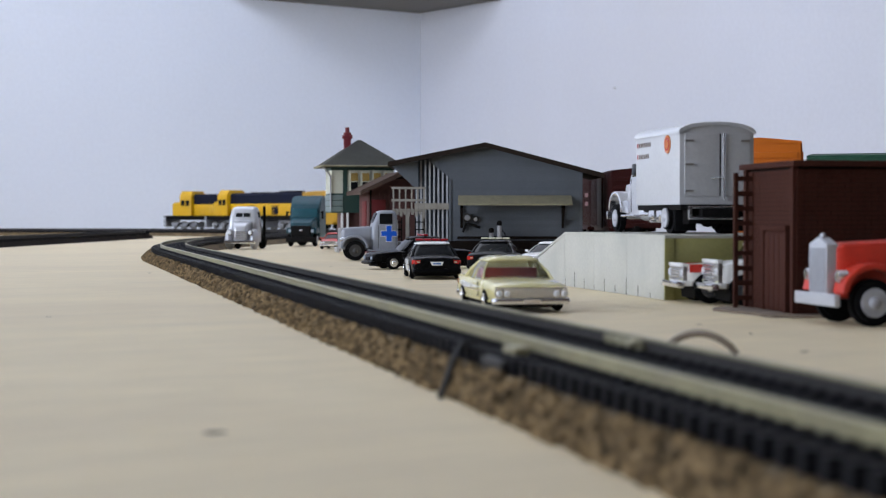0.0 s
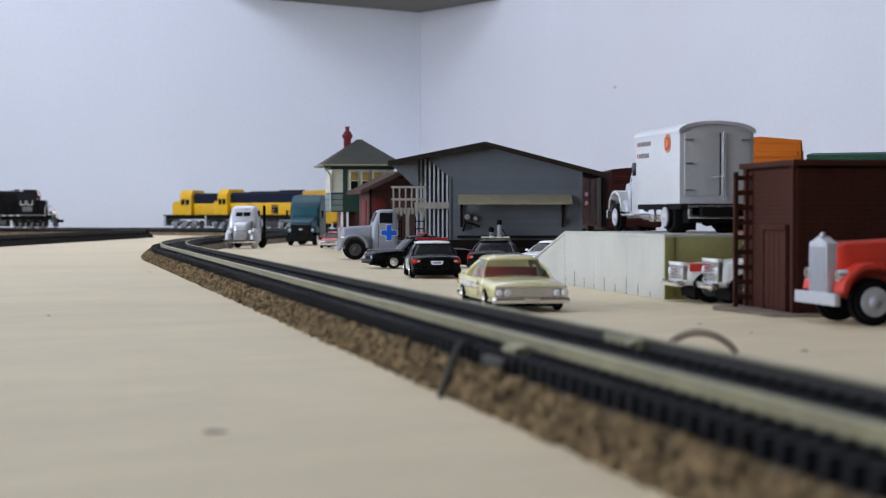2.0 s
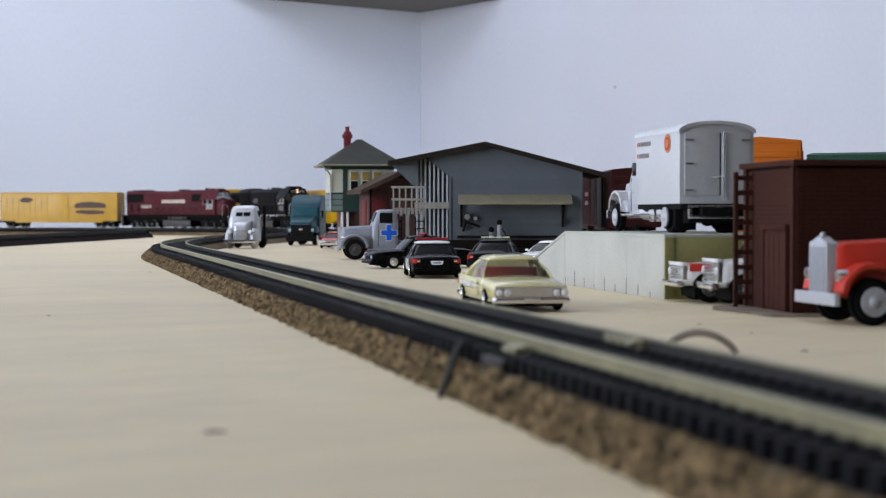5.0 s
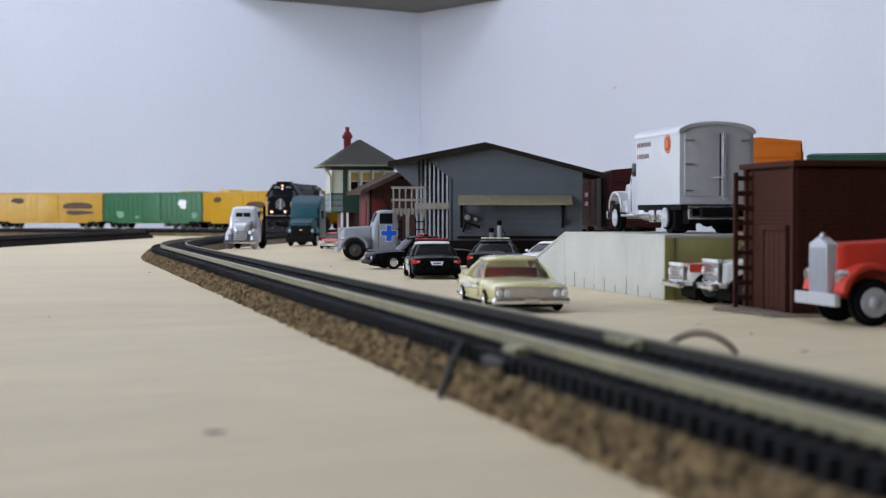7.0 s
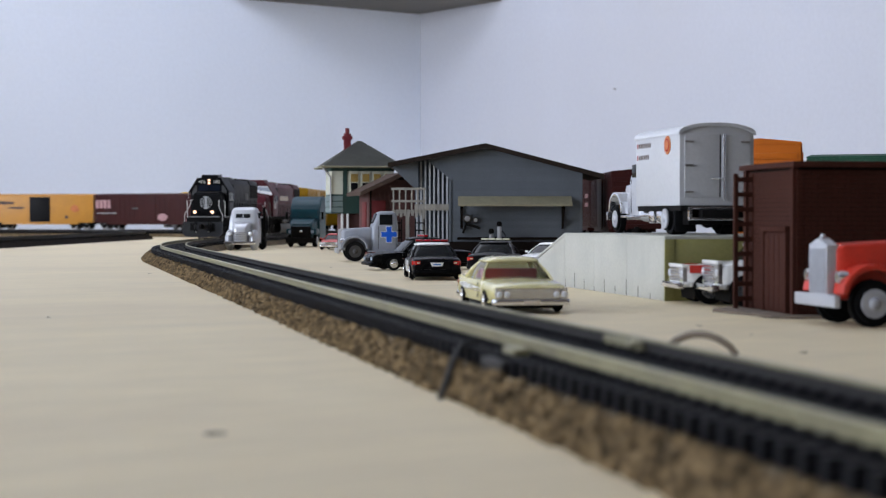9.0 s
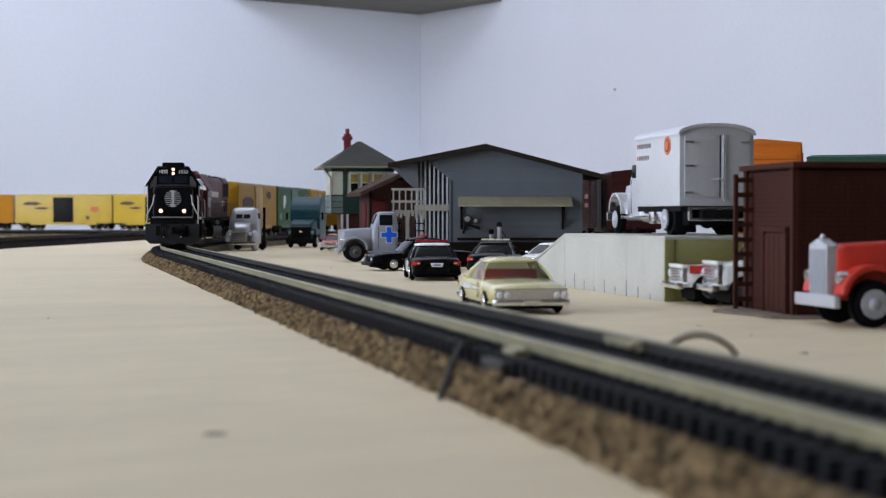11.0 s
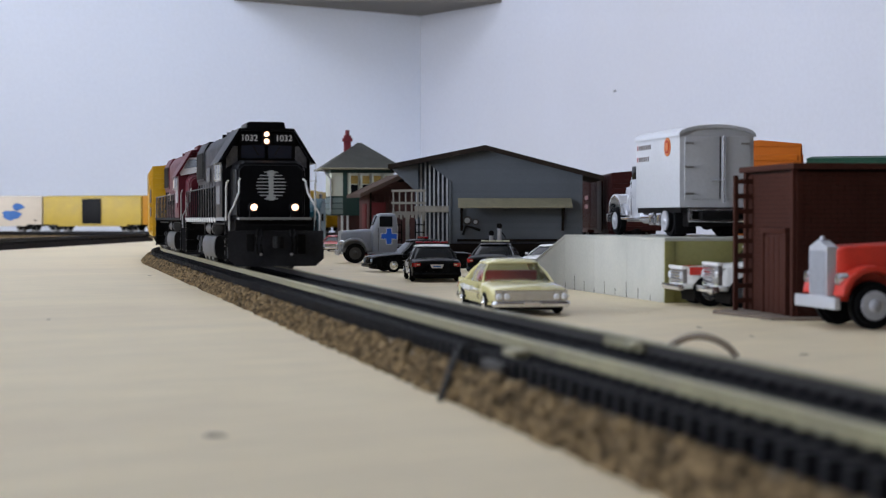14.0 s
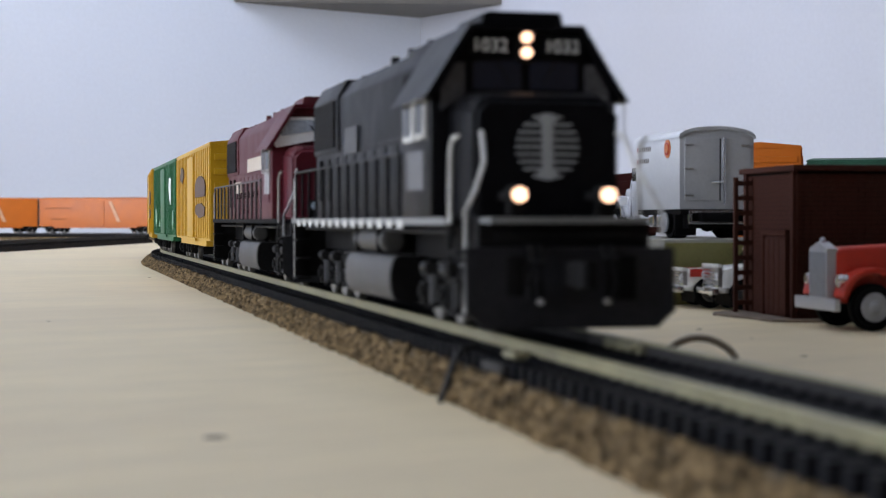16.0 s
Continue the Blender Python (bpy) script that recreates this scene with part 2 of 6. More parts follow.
# ---- structure: room and table ----
BASIS = Matrix(((UA.x, WA.x, 0, CORNER.x), (UA.y, WA.y, 0, CORNER.y), (0, 0, 1, 0), (0, 0, 0, 1)))
T = 60


def wall_with_window(name, along, at_w, lo, hi, z0, z1, length, label):
    """A wall in room axes with one opening: along 'u' it stands at w = at_w, along 'w' at u = at_w."""
    s = Shape()
    b = (at_w, at_w + T) if at_w > 0 else (at_w - T, at_w)
    for a0, a1, c0, c1 in ((-T, lo, FLOOR_Z, CEIL_Z), (hi, length + T, FLOOR_Z, CEIL_Z), (lo, hi, FLOOR_Z, z0), (lo, hi, z1, CEIL_Z)):
        if along == "u":
            s.box(a0, a1, b[0], b[1], c0, c1)
        else:
            s.box(b[0], b[1], a0, a1, c0, c1)
    return solid(name, s, DARK_WALL, label, "wall", "structure", at=BASIS)


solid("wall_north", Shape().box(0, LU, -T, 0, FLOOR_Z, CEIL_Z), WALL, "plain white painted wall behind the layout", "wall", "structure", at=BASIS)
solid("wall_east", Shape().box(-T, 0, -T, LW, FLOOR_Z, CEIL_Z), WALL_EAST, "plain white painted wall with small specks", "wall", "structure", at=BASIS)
wall_with_window("wall_west", "w", LU, WIN_W - 900, WIN_W + 900, 20, 1020, LW, "unseen dark wall with a wide window opening")
solid("wall_south", Shape().box(-T, LU + T, LW, LW + T, FLOOR_Z, CEIL_Z), DARK_WALL, "unseen dark wall that closes the train room", "wall", "structure", at=BASIS)
solid("floor", Shape().box(-T, LU + T, -T, LW + T, FLOOR_Z - 20, FLOOR_Z), FLOOR, "brown-grey carpet floor under the table", "floor", "structure", at=BASIS)
SA, SB, SC, SD = FILL_U - FILL_SIZE / 2, FILL_U + FILL_SIZE / 2, FILL_W - FILL_SIZE / 2, FILL_W + FILL_SIZE / 2
solid("ceiling", Shape().box(-T, SA, -T, LW + T, CEIL_Z, CEIL_Z + 40).box(SB, LU + T, -T, LW + T, CEIL_Z, CEIL_Z + 40).box(SA, SB, -T, SC, CEIL_Z, CEIL_Z + 40).box(SA, SB, SD, LW + T, CEIL_Z, CEIL_Z + 40), WALL, "plain white ceiling with an opening added for the overhead light", "ceiling", "structure", at=BASIS)
SHELF_Z = EYE_Z + 0.119 * 3200
shelf = thing("corner_shelf", "dark triangular shelf fixed in the room corner", "shelf", at=BASIS)
part("board", Shape().prism([(2, 2), (400, 2), (2, 250)], SHELF_Z, SHELF_Z + 18, "z", 1.5), SHELF, shelf)
part("batten", Shape().box(4, 400, 2.5, 18, SHELF_Z + 18, SHELF_Z + 40), SHELF, shelf)
table = thing("layout_table", "large plywood table top carrying the model railway", "table", at=BASIS, kind="structure")
part("tabletop", Shape().box(3, 4000, 3, 2760, -18, 0, 1), PLY, table, "pale cream-coloured plywood sheet with knots and specks")
for u in (60, 2000, 3900):
    for w in (60, 1300, 2640):
        part("leg", Shape().box(u, u + 60, w, w + 60, FLOOR_Z, -18, 2), PLY_EDGE, table, "square timber leg")

# ---- the railway line ----
# Main line, from the far loop to the near straight: a right-hand loop, a straight, an easy left-hand bend and the near straight.
H1, H2 = radians(-95.72), radians(-76.75)
R1, R2 = 457.0, 1650.0


def right_of(h):
    return Vector((math.sin(h), -math.cos(h)))


def ahead(h):
    return Vector((math.cos(h), math.sin(h)))


TAN = Vector((-160.93, 1969.5))
CEN1 = TAN + right_of(H1) * R1
MEET = Vector((-226.0, 1320.7))
CUT = R2 * math.tan((H2 - H1) / 2)
B0 = MEET - ahead(H1) * CUT
CEN2 = B0 - right_of(H1) * R2
B1 = MEET + ahead(H2) * CUT
LOOP = R1 * (radians(36) - H1)
L_STR = (B0 - TAN).length
L_BEND = R2 * (H2 - H1)


def line(s):
    """Place and heading on the main line, s measured from the end of the loop."""
    if s < -LOOP:
        h = H1 + LOOP / R1
        return CEN1 - right_of(h) * R1 + ahead(h) * (s + LOOP), h
    if s < 0:
        h = H1 - s / R1
        return CEN1 - right_of(h) * R1, h
    if s < L_STR:
        return TAN + ahead(H1) * s, H1
    if s < L_STR + L_BEND:
        h = H1 + (s - L_STR) / R2
        return CEN2 + right_of(h) * R2, h
    return B1 + ahead(H2) * (s - L_STR - L_BEND), H2


def outside(s, gap):
    """A loop line that lies gap outside the main one."""
    far = (R1 + gap) / R1 * LOOP
    h = H1 + min(-s, far) / (R1 + gap)
    p = CEN1 - right_of(h) * (R1 + gap)
    return (p + ahead(h) * (s + far) if s < -far else p), h


def outer(s):
    return outside(s, 51)


def outermost(s):
    return outside(s, 102)


def sweep(shape, fn, s0, s1, profile, step=8.0):
    """Draw an outline (across, height) along a line."""
    n = max(2, int((s1 - s0) / step) + 1)
    rings = []
    for i in range(n):
        p, h = fn(s0 + (s1 - s0) * i / (n - 1))
        r = right_of(h)
        rings.append([(p.x + r.x * a, p.y + r.y * a, z) for a, z in profile])
    return shape.loft(rings)


RAIL_TOP = 9.5


def build_track(fn, s0, s1, label, tie_parts=None, name="railway_track", bed=True, bright=True):
    tr = thing(name, label, "track", kind="structure")
    if bed:
        part("roadbed", sweep(Shape(), fn, s0, s1, [(-20.8, 0.0), (-16.2, 4.6), (16.2, 4.6), (20.8, 0.0)]), CORK, tr, "brown cork roadbed with crumbly sloping shoulders")
    for side in (-1, 1):
        c = side * 8.6
        rail = [(c - 1.1, 7.0), (c - 0.35, 7.4), (c - 0.3, 8.6), (c - 0.6, 8.9), (c - 0.6, 9.4), (c - 0.45, RAIL_TOP), (c + 0.45, RAIL_TOP), (c + 0.6, 9.4),
                (c + 0.6, 8.9), (c + 0.3, 8.6), (c + 0.35, 7.4), (c + 1.1, 7.0)]
        # shade is put into the rail colour: pale near stretch, dark elsewhere
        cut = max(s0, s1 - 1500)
        part("rail", sweep(Shape(), fn, cut, s1, rail), RAIL if bright and side > 0 else RAILDARK, tr, "dull brass rail" if bright and side > 0 else "rail coloured dark where it catches no light")
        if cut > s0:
            part("rail", sweep(Shape(), fn, s0, cut, rail), RAILDARK, tr, "rail coloured dark where it catches no light")
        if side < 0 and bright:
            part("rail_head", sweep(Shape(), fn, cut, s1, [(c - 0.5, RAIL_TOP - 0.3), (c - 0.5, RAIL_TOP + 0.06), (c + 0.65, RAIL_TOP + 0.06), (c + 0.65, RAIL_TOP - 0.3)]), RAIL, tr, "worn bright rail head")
    near = Shape()
    n = int((s1 - s0) / 4.7)
    chairs = Shape()
    tie = Shape().box(-15, 15, -1.15, 1.15, 4.6, 7.2).mesh("tie", TIE, smooth=0)
    for i in range(n):
        s = s0 + 2.3 + i * 4.7
        p, h = fn(s)
        if tie_parts and tie_parts[0] <= s <= tie_parts[1]:
            turn = Matrix.Translation((p.x, p.y, 0)) @ Matrix.Rotation(h - math.pi / 2, 4, "Z")
            for c in (-10.2, -7.1, 7.1, 10.2):
                chairs.box(c - 0.8, c + 0.8, -0.95, 0.95, 7.1, 7.75, m=turn)
            ob = new("tie", tie)
            ob.parent = tr
            ob.matrix_basis = mmpose(Matrix.Translation((p.x, p.y, 0)) @ Matrix.Rotation(h - math.pi / 2, 4, "Z"))
        else:
            near.box(-15, 15, -1.15, 1.15, 4.6, 7.2, m=Matrix.Translation((p.x, p.y, 0)) @ Matrix.Rotation(h - math.pi / 2, 4, "Z"))
    rest = part("ties", near, TIE, tr, "black plastic sleepers")
    rest["kind"] = "stuff"
    if tie_parts:
        part("rail_chairs", chairs, TIE, tr, "moulded rail chairs on the sleepers")["kind"] = "stuff"
    else:
        chairs.bm.free()
    return tr


END_S = L_STR + L_BEND + (B1 - Vector((75, 40))).length
build_track(line, -3520, END_S, "main line of brass rails on black plastic sleepers", (END_S - 1150, END_S))
build_track(outer, -2600, 0, "outer loop of dark-coloured rails on black sleepers", bright=False)
build_track(outermost, -2600, 0, "outermost loop of dark-coloured rails on black sleepers", bright=False)
# ---- the train ----


def bogie(parent, y, axles, gauge=8.3, wheel=5.6, frame_mat=None, label="", low=12.0, high=19.0, over=6.0):
    fm = frame_mat or DARK
    end = axles[-1] + over
    s = Shape().box(-7, 7, -end, end, low, high)
    ks = sorted({k for a in axles for k in (a, -a)})
    for sx in (-1, 1):
        # a side frame that drops between the axles
        top, mid = high - 1.0, low + 1.2
        pts = [(-end, high - 3.6), (-end, top), (end, top), (end, high - 3.6)]
        for k in reversed(ks):
            pts += [(k + 3.0, high - 3.6), (k + 2.4, low + 0.4), (k - 2.4, low + 0.4), (k - 3.0, high - 3.6)]
        s.prism(pts, min(sx * 9.6, sx * 11.2), max(sx * 9.6, sx * 11.2), "x")
    b = part("truck", s, fm, parent, label, at=Matrix.Translation((0, y, 0)))
    for k in ks:
        w = Shape()
        for sx in (-1, 1):
            w.cyl((sx * 8.2, k, RAIL_TOP + wheel), wheel, 2.2, "x", 18, bevel=0.3)
        w.cyl((0, k, RAIL_TOP + wheel), 1.2, 17, "x", 8)
        part("wheelset", w, WHEEL, b, "bright steel wheels on an axle")
        for sx in (-1, 1):
            part("axle_box", Shape().box(sx * 11.7 - 0.9, sx * 11.7 + 0.9, k - 2.0, k + 2.0, 12.6, 17.0, 0.5).cyl((sx * 12.7, k, 15.0), 1.3, 0.8, "x", 10), fm, b)
    if len(ks) > 2:
        for sx in (-1, 1):
            for k in (ks[0] / 2, ks[-1] / 2):
                part("spring", Shape().cyl((sx * 11.6, k, (low + high) / 2 - 0.6), 1.5, 5.4, "z", 10), TRUCKDUST, b, "dusty coil spring")
                part("brake_cylinder", Shape().cyl((sx * 12.2, k + 4.6, high - 1.6), 1.3, 5.0, "y", 10, bevel=0.3), TRUCKDUST, b, "dusty brake cylinder")
    return b


def handrail(parent, x, y0, y1, z0, z1, n, material):
    s = Shape().tube([(x, y0, z1), (x, y1, z1)], 0.35)
    part("handrail", s, material, parent)
    for i in range(n):
        y = y0 + (y1 - y0) * i / (n - 1)
        part("stanchion", Shape().tube([(x, y, z0), (x, y, z1)], 0.33), material, parent)


def locomotive(name, label, body, rail_mat, deck_mat, wide_cab_glass=None, number=None, length=238.0, lit=False):
    """A six-axle diesel; the nose points along -y, origin between the rails at table height, y = 0 at mid-length."""
    L = length / 2
    ob = thing(name, label, "locomotive")
    D = RAIL_TOP
    deck = D + 19.4
    part("underframe", Shape().box(-8.5, 8.5, -L + 14, L - 8, D + 11.5, deck - 0.8, 0.5), DARK, ob)
    # walkway: narrow before the nose, wide from the steps on
    part("walkway", Shape().prism([(-13.2, -L + 11), (13.2, -L + 11), (13.2, -L + 24), (17.0, -L + 25), (17.0, L - 7), (-17.0, L - 7), (-17.0, -L + 25), (-13.2, -L + 24)], deck - 1.3, deck, "z", 0.2), DARK, ob)
    for sx in (-1, 1):
        part("walkway_edge", Shape().box(sx * 17.1 - 0.2, sx * 17.1 + 0.2, -L + 25, L - 7, deck - 1.2, deck + 0.1), deck_mat, ob, "pale worn walkway edge")
        if lit:
            for k in range(14):
                y = -L + 60 + k * (2 * L - 72) / 14
                part("edge_stripe", Shape().box(sx * 17.25 - 0.15, sx * 17.25 + 0.15, y, y + 4.2, deck - 1.9, deck - 0.3), RAILPAINT, ob, "pale stripe on the walkway edge")
    # hood, square-shouldered and full height to the rear
    h = Shape()
    prof = [(-11.4, deck), (-11.6, D + 49.2), (-9.0, D + 53.0), (9.0, D + 53.0), (11.6, D + 49.2), (11.4, deck)]
    h.prism(prof, -L + 62, L - 13, "y", 0.5)
    part("hood", h, body, ob)
    part("radiator_section", Shape().prism([(-12.0, D + 36.0), (-12.0, D + 49.6), (-9.6, D + 53.8), (9.6, D + 53.8), (12.0, D + 49.6), (12.0, D + 36.0)], L - 50, L - 12.5, "y", 0.4), body, ob)
    for sx in (-1, 1):
        g = part("radiator_grille", Shape().box(sx * 12.1 - 0.3, sx * 12.1 + 0.3, L - 46, L - 15, D + 37.2, D + 48.8), DARK, ob, "dark mesh radiator grille")
        for k in range(8):
            part("grille_slat", Shape().box(sx * 12.4 - 0.12, sx * 12.4 + 0.12, L - 46, L - 15, D + 38.0 + k * 1.36, D + 38.5 + k * 1.36), DARK, g)
        part("intake_grille", Shape().box(sx * 11.6 - 0.4, sx * 11.6 + 0.4, -L + 66, -L + 84, D + 38.0, D + 48.0), DARK, ob, "dark mesh intake grille")
        part("hood_seam", Shape().box(sx * 11.55 - 0.22, sx * 11.55 + 0.22, -L + 64, L - 50, D + 35.6, D + 36.2), body, ob)
        for i in range(9):
            y = -L + 66 + i * 12.2
            part("hood_door", Shape().box(sx * 11.55 - 0.25, sx * 11.55 + 0.25, y, y + 10.8, deck + 2, D + 34.6, 0.1), body, ob)
            part("door_latch", Shape().box(sx * 11.9 - 0.25, sx * 11.9 + 0.25, y + 9.0, y + 9.7, D + 27, D + 29.2), DARK, ob)
        for y in (L - 38, L - 24):
            part("hood_slot", Shape().box(sx * 11.75 - 0.3, sx * 11.75 + 0.3, y, y + 2.6, D + 24, D + 34.5), DARK, ob, "dark upright slot")
    for y in (L - 22, L - 35, L - 48):
        part("roof_fan", Shape().cyl((0, y, D + 53.8), 6.0, 2.2, "z", 20, bevel=0.5), DARK, ob, "round roof fan")
    part("exhaust_stack", Shape().box(-3, 3, -8, 6, D + 52.0, D + 55.2, 0.5), DARK, ob)
    for sx in (-1, 1):
        for y in (-L + 72, -L + 90, -L + 108):
            part("lifting_lug", Shape().box(sx * 8.4 - 0.8, sx * 8.4 + 0.8, y, y + 2.4, D + 52.6, D + 54.4, 0.2), body, ob)
    part("dynamic_brake", Shape().box(-9.5, 9.5, -L + 62, -L + 92, D + 51.0, D + 54.0, 1.0), body, ob)
    # cab
    W = 16.9
    c = Shape()
    prof = [(-W, deck), (-W, D + 41.4), (-10.0, D + 52.4), (10.0, D + 52.4), (W, D + 41.4), (W, deck)]
    c.prism(prof, -L + 37, -L + 62, "y", 0.6)
    part("cab", c, body, ob, "wide angular cab")
    part("cab_roof", Shape().prism([(-W - 1.9, D + 40.0), (-10.4, D + 53.4), (10.4, D + 53.4), (W + 1.9, D + 40.0), (W + 0.4, D + 40.4), (9.9, D + 52.3), (-9.9, D + 52.3), (-W - 0.4, D + 40.4)], -L + 34.8, -L + 63.5, "y"), body, ob)
    part("roof_box", Shape().prism([(-7.6, D + 53.0), (-7.2, D + 55.6), (-6.4, D + 56.0), (6.4, D + 56.0), (7.2, D + 55.6), (7.6, D + 53.0)], -L + 38, -L + 57, "y", 0.3), body, ob, "low air-conditioner box on the roof")
    part("horn", Shape().cyl((3, -L + 66, D + 55.6), 0.8, 7, "y", 8, r2=1.5).cyl((0.6, -L + 67, D + 55.2), 0.7, 5, "y", 8, r2=1.2), DARK, ob)
    # nose: narrower than the cab, its top sloping up to the windscreens
    ring = lambda y, w, z1, cut: [(-w, y, deck), (w, y, deck), (w, y, z1 - cut), (w - cut, y, z1), (-w + cut, y, z1), (-w, y, z1 - cut)]
    nose = Shape()
    nose.loft([ring(-L + 23.2, 12.6, D + 39.6, 2.2), ring(-L + 26, 13.2, D + 40.8, 2.4), ring(-L + 37.5, 13.6, D + 41.2, 2.4)])
    bmesh.ops.bevel(nose.bm, geom=nose.bm.edges[:], offset=0.8, segments=3, affect="EDGES")
    part("nose", nose, body, ob, "wide sloped nose")
    fy = -L + 36.7
    for sx in (-1, 1):
        if wide_cab_glass:
            # white frame and pale pane hold the screen's bright reflection as colour
            fr = part("windscreen_frame", Shape().prism([(sx * 0.2, D + 43.6), (sx * 15.6, D + 40.6), (sx * 16.6, D + 42.2), (sx * 12.2, D + 49.6), (sx * 0.2, D + 49.8)], fy - 0.6, fy + 0.5, "y"), BRIGHTWHITE, ob, "windscreen frame painted white for its bright reflection")
            part("windscreen", Shape().prism([(sx * 1.0, D + 46.2), (sx * 14.0, D + 44.0), (sx * 14.4, D + 44.6), (sx * 11.8, D + 48.7), (sx * 1.0, D + 48.9)], fy - 0.9, fy - 0.5, "y"), wide_cab_glass, fr, "blue-grey windscreen pane, pale to stand for a reflection")
        else:
            part("windscreen", Shape().prism([(sx * 0.7, D + 42.0), (sx * 9.6, D + 42.0), (sx * 9.6, D + 46.8), (sx * 0.7, D + 47.2)], fy - 0.35, fy + 0.5, "y"), SCREEN, ob, "cab windscreen")
            part("windscreen_pillar_window", Shape().prism([(sx * 11.0, D + 40.6), (sx * 15.4, D + 38.2), (sx * 15.4, D + 42.0), (sx * 12.6, D + 46.6), (sx * 11.0, D + 46.6)], fy - 0.35, fy + 0.5, "y"), CABGLASS, ob, "smoky grey corner window")
        for y in (-L + 41, -L + 51):
            win = part("side_window", Shape().box(sx * W - 0.45, sx * W + 0.45, y, y + 8.0, D + 33.4, D + 41.0, 0.2), rail_mat, ob, "pale-framed cab side window")
            part("pane", Shape().box(sx * W - 0.55, sx * W + 0.55, y + 1.0, y + 7.0, D + 34.4, D + 40.0), GLASS, win)
        part("cab_seat_panel", Shape().box(sx * W - 0.3, sx * W + 0.3, -L + 42, -L + 56, D + 24.5, D + 31.5), LETTERGREY if lit else body, ob, "pale painted number panel under the cab window")
        part("wind_deflector_frame", Shape().tube([(sx * W, -L + 40, D + 33.5), (sx * (W + 2.6), -L + 39.6, D + 33.5), (sx * (W + 2.6), -L + 39.6, D + 40.0), (sx * W, -L + 40, D + 40.4)], 0.22, 6), rail_mat, ob, "thin pale deflector frame beside the cab window")
        part("number_board", Shape().box(min(sx * 2.6, sx * 10.6), max(sx * 2.6, sx * 10.6), fy - 0.8, fy + 0.4, D + (50.4 if wide_cab_glass else 47.8), D + (52.2 if wide_cab_glass else 51.49), 0.2), body if wide_cab_glass else GLASS, ob)
        part("ditch_light_housing", Shape().cyl((sx * 7.6, -L + 15.4, D + 23.2), 1.75, 4, "y", 14, bevel=0.2), DARK, ob)
        part("ditch_light_bracket", Shape().box(sx * 7.6 - 1.3, sx * 7.6 + 1.3, -L + 14.5, -L + 17, deck - 0.2, D + 22.4, 0.2).box(sx * 7.6 - 0.9, sx * 7.6 + 0.9, -L + 16.6, -L + 25, D + 22.4, D + 23.8, 0.2), DARK, ob)
        lamp = LAMP if lit else LIGHTGLASS
        part("ditch_light", Shape().cyl((sx * 7.6, -L + 13.2, D + 23.2), 1.25, 0.8, "y", 14), lamp, ob, "small round lit ditch light" if lit else "unlit ditch light")
    part("headlight_housing", Shape().box(-1.7, 1.7, fy - 1.0, fy + 0.5, D + (49.9 if wide_cab_glass else 46.85), D + (53.6 if wide_cab_glass else 52.97), 0.3), DARK, ob)
    for z in ((D + 50.6, D + 52.6) if wide_cab_glass else (D + 48.5, D + 51.18)):
        part("headlight", Shape().cyl((0, fy - 1.2, z), 0.98, 0.6, "y", 14), LAMP if lit else LIGHTGLASS, ob, "round lit headlight" if lit else "unlit headlight")
    if number:
        for sx in (-1, 1):
            words(number, 3.3, OFFWHITE, ob, pose(sx * 6.6, fy - 0.95, D + 49.59, 90, 0, 0), label="white road number on black board")
    # wipers over the screens
    for sx in (-1, 1):
        part("wiper", Shape().tube([(sx * 5.5, fy - 0.9, D + 47.2), (sx * 3.0, fy - 0.9, D + 43.0)], 0.18, 5), DARK, ob)
    # pilot with a deep plough, couplers and hoses
    part("pilot", Shape().box(-14.6, 14.6, -L + 13, -L + 16, D + 8, deck - 0.8, 0.3), DARK, ob)
    plough = [(-14.6, D + 1.6), (14.6, D + 1.6), (17.6, D + 4.4), (17.6, D + 14.6), (-17.6, D + 14.6), (-17.6, D + 4.4)]
    part("snow_plough", Shape().loft([[(x * 0.97, -L + 12.6, z) for x, z in plough], [(x, -L + 9.6 - (0.8 if z < D + 5 else 0), z) for x, z in plough]]), PLOUGH, ob, "wide worn black plough")
    for sx in (-1, 1):
        part("plough_bracket", Shape().box(sx * 9.4 - 1.5, sx * 9.4 + 1.5, -L + 9.0, -L + 9.8, D + 6.0, D + 13.4, 0.4), DARK, ob)
        for k in range(2):
            x = sx * (5.2 + 1.6 * k)
            part("brake_hose", Shape().tube([(x, -L + 9.5, D + 15.0), (x + sx * 0.3, -L + 7.6, D + 12.6), (x + sx * 0.6, -L + 7.2, D + 9.0), (x + sx * 0.2, -L + 8.2, D + 6.2)], 0.45, 6), DARK, ob, "black hanging brake hose")
        part("hose_end", Shape().ball((sx * 5.6, -L + 8.0, D + 6.0), 0.6), STEEL, ob, "small bright hose coupling")
    part("anticlimber", Shape().box(-13.3, 13.3, -L + 10.2, -L + 17, deck - 0.9, deck + 0.1, 0.25), deck_mat, ob)
    part("cut_lever", Shape().tube([(-12.5, -L + 9.2, D + 16.6), (12.5, -L + 9.2, D + 16.6)], 0.28, 6), DARK, ob)
    for y, d in ((-L + 4.5, -1), (L - 2.5, 1)):
        part("coupler", Shape().box(-1.6, 1.6, y - 4, y + 4, D + 8.5, D + 12.5, 0.6).cyl((0, y + d * 3.2, D + 10.5), 1.9, 4.2, "z", 10), DARK, ob)
    part("rear_pilot", Shape().box(-16.8, 16.8, L - 10, L - 7, D + 4, deck - 0.6, 0.4), DARK, ob)
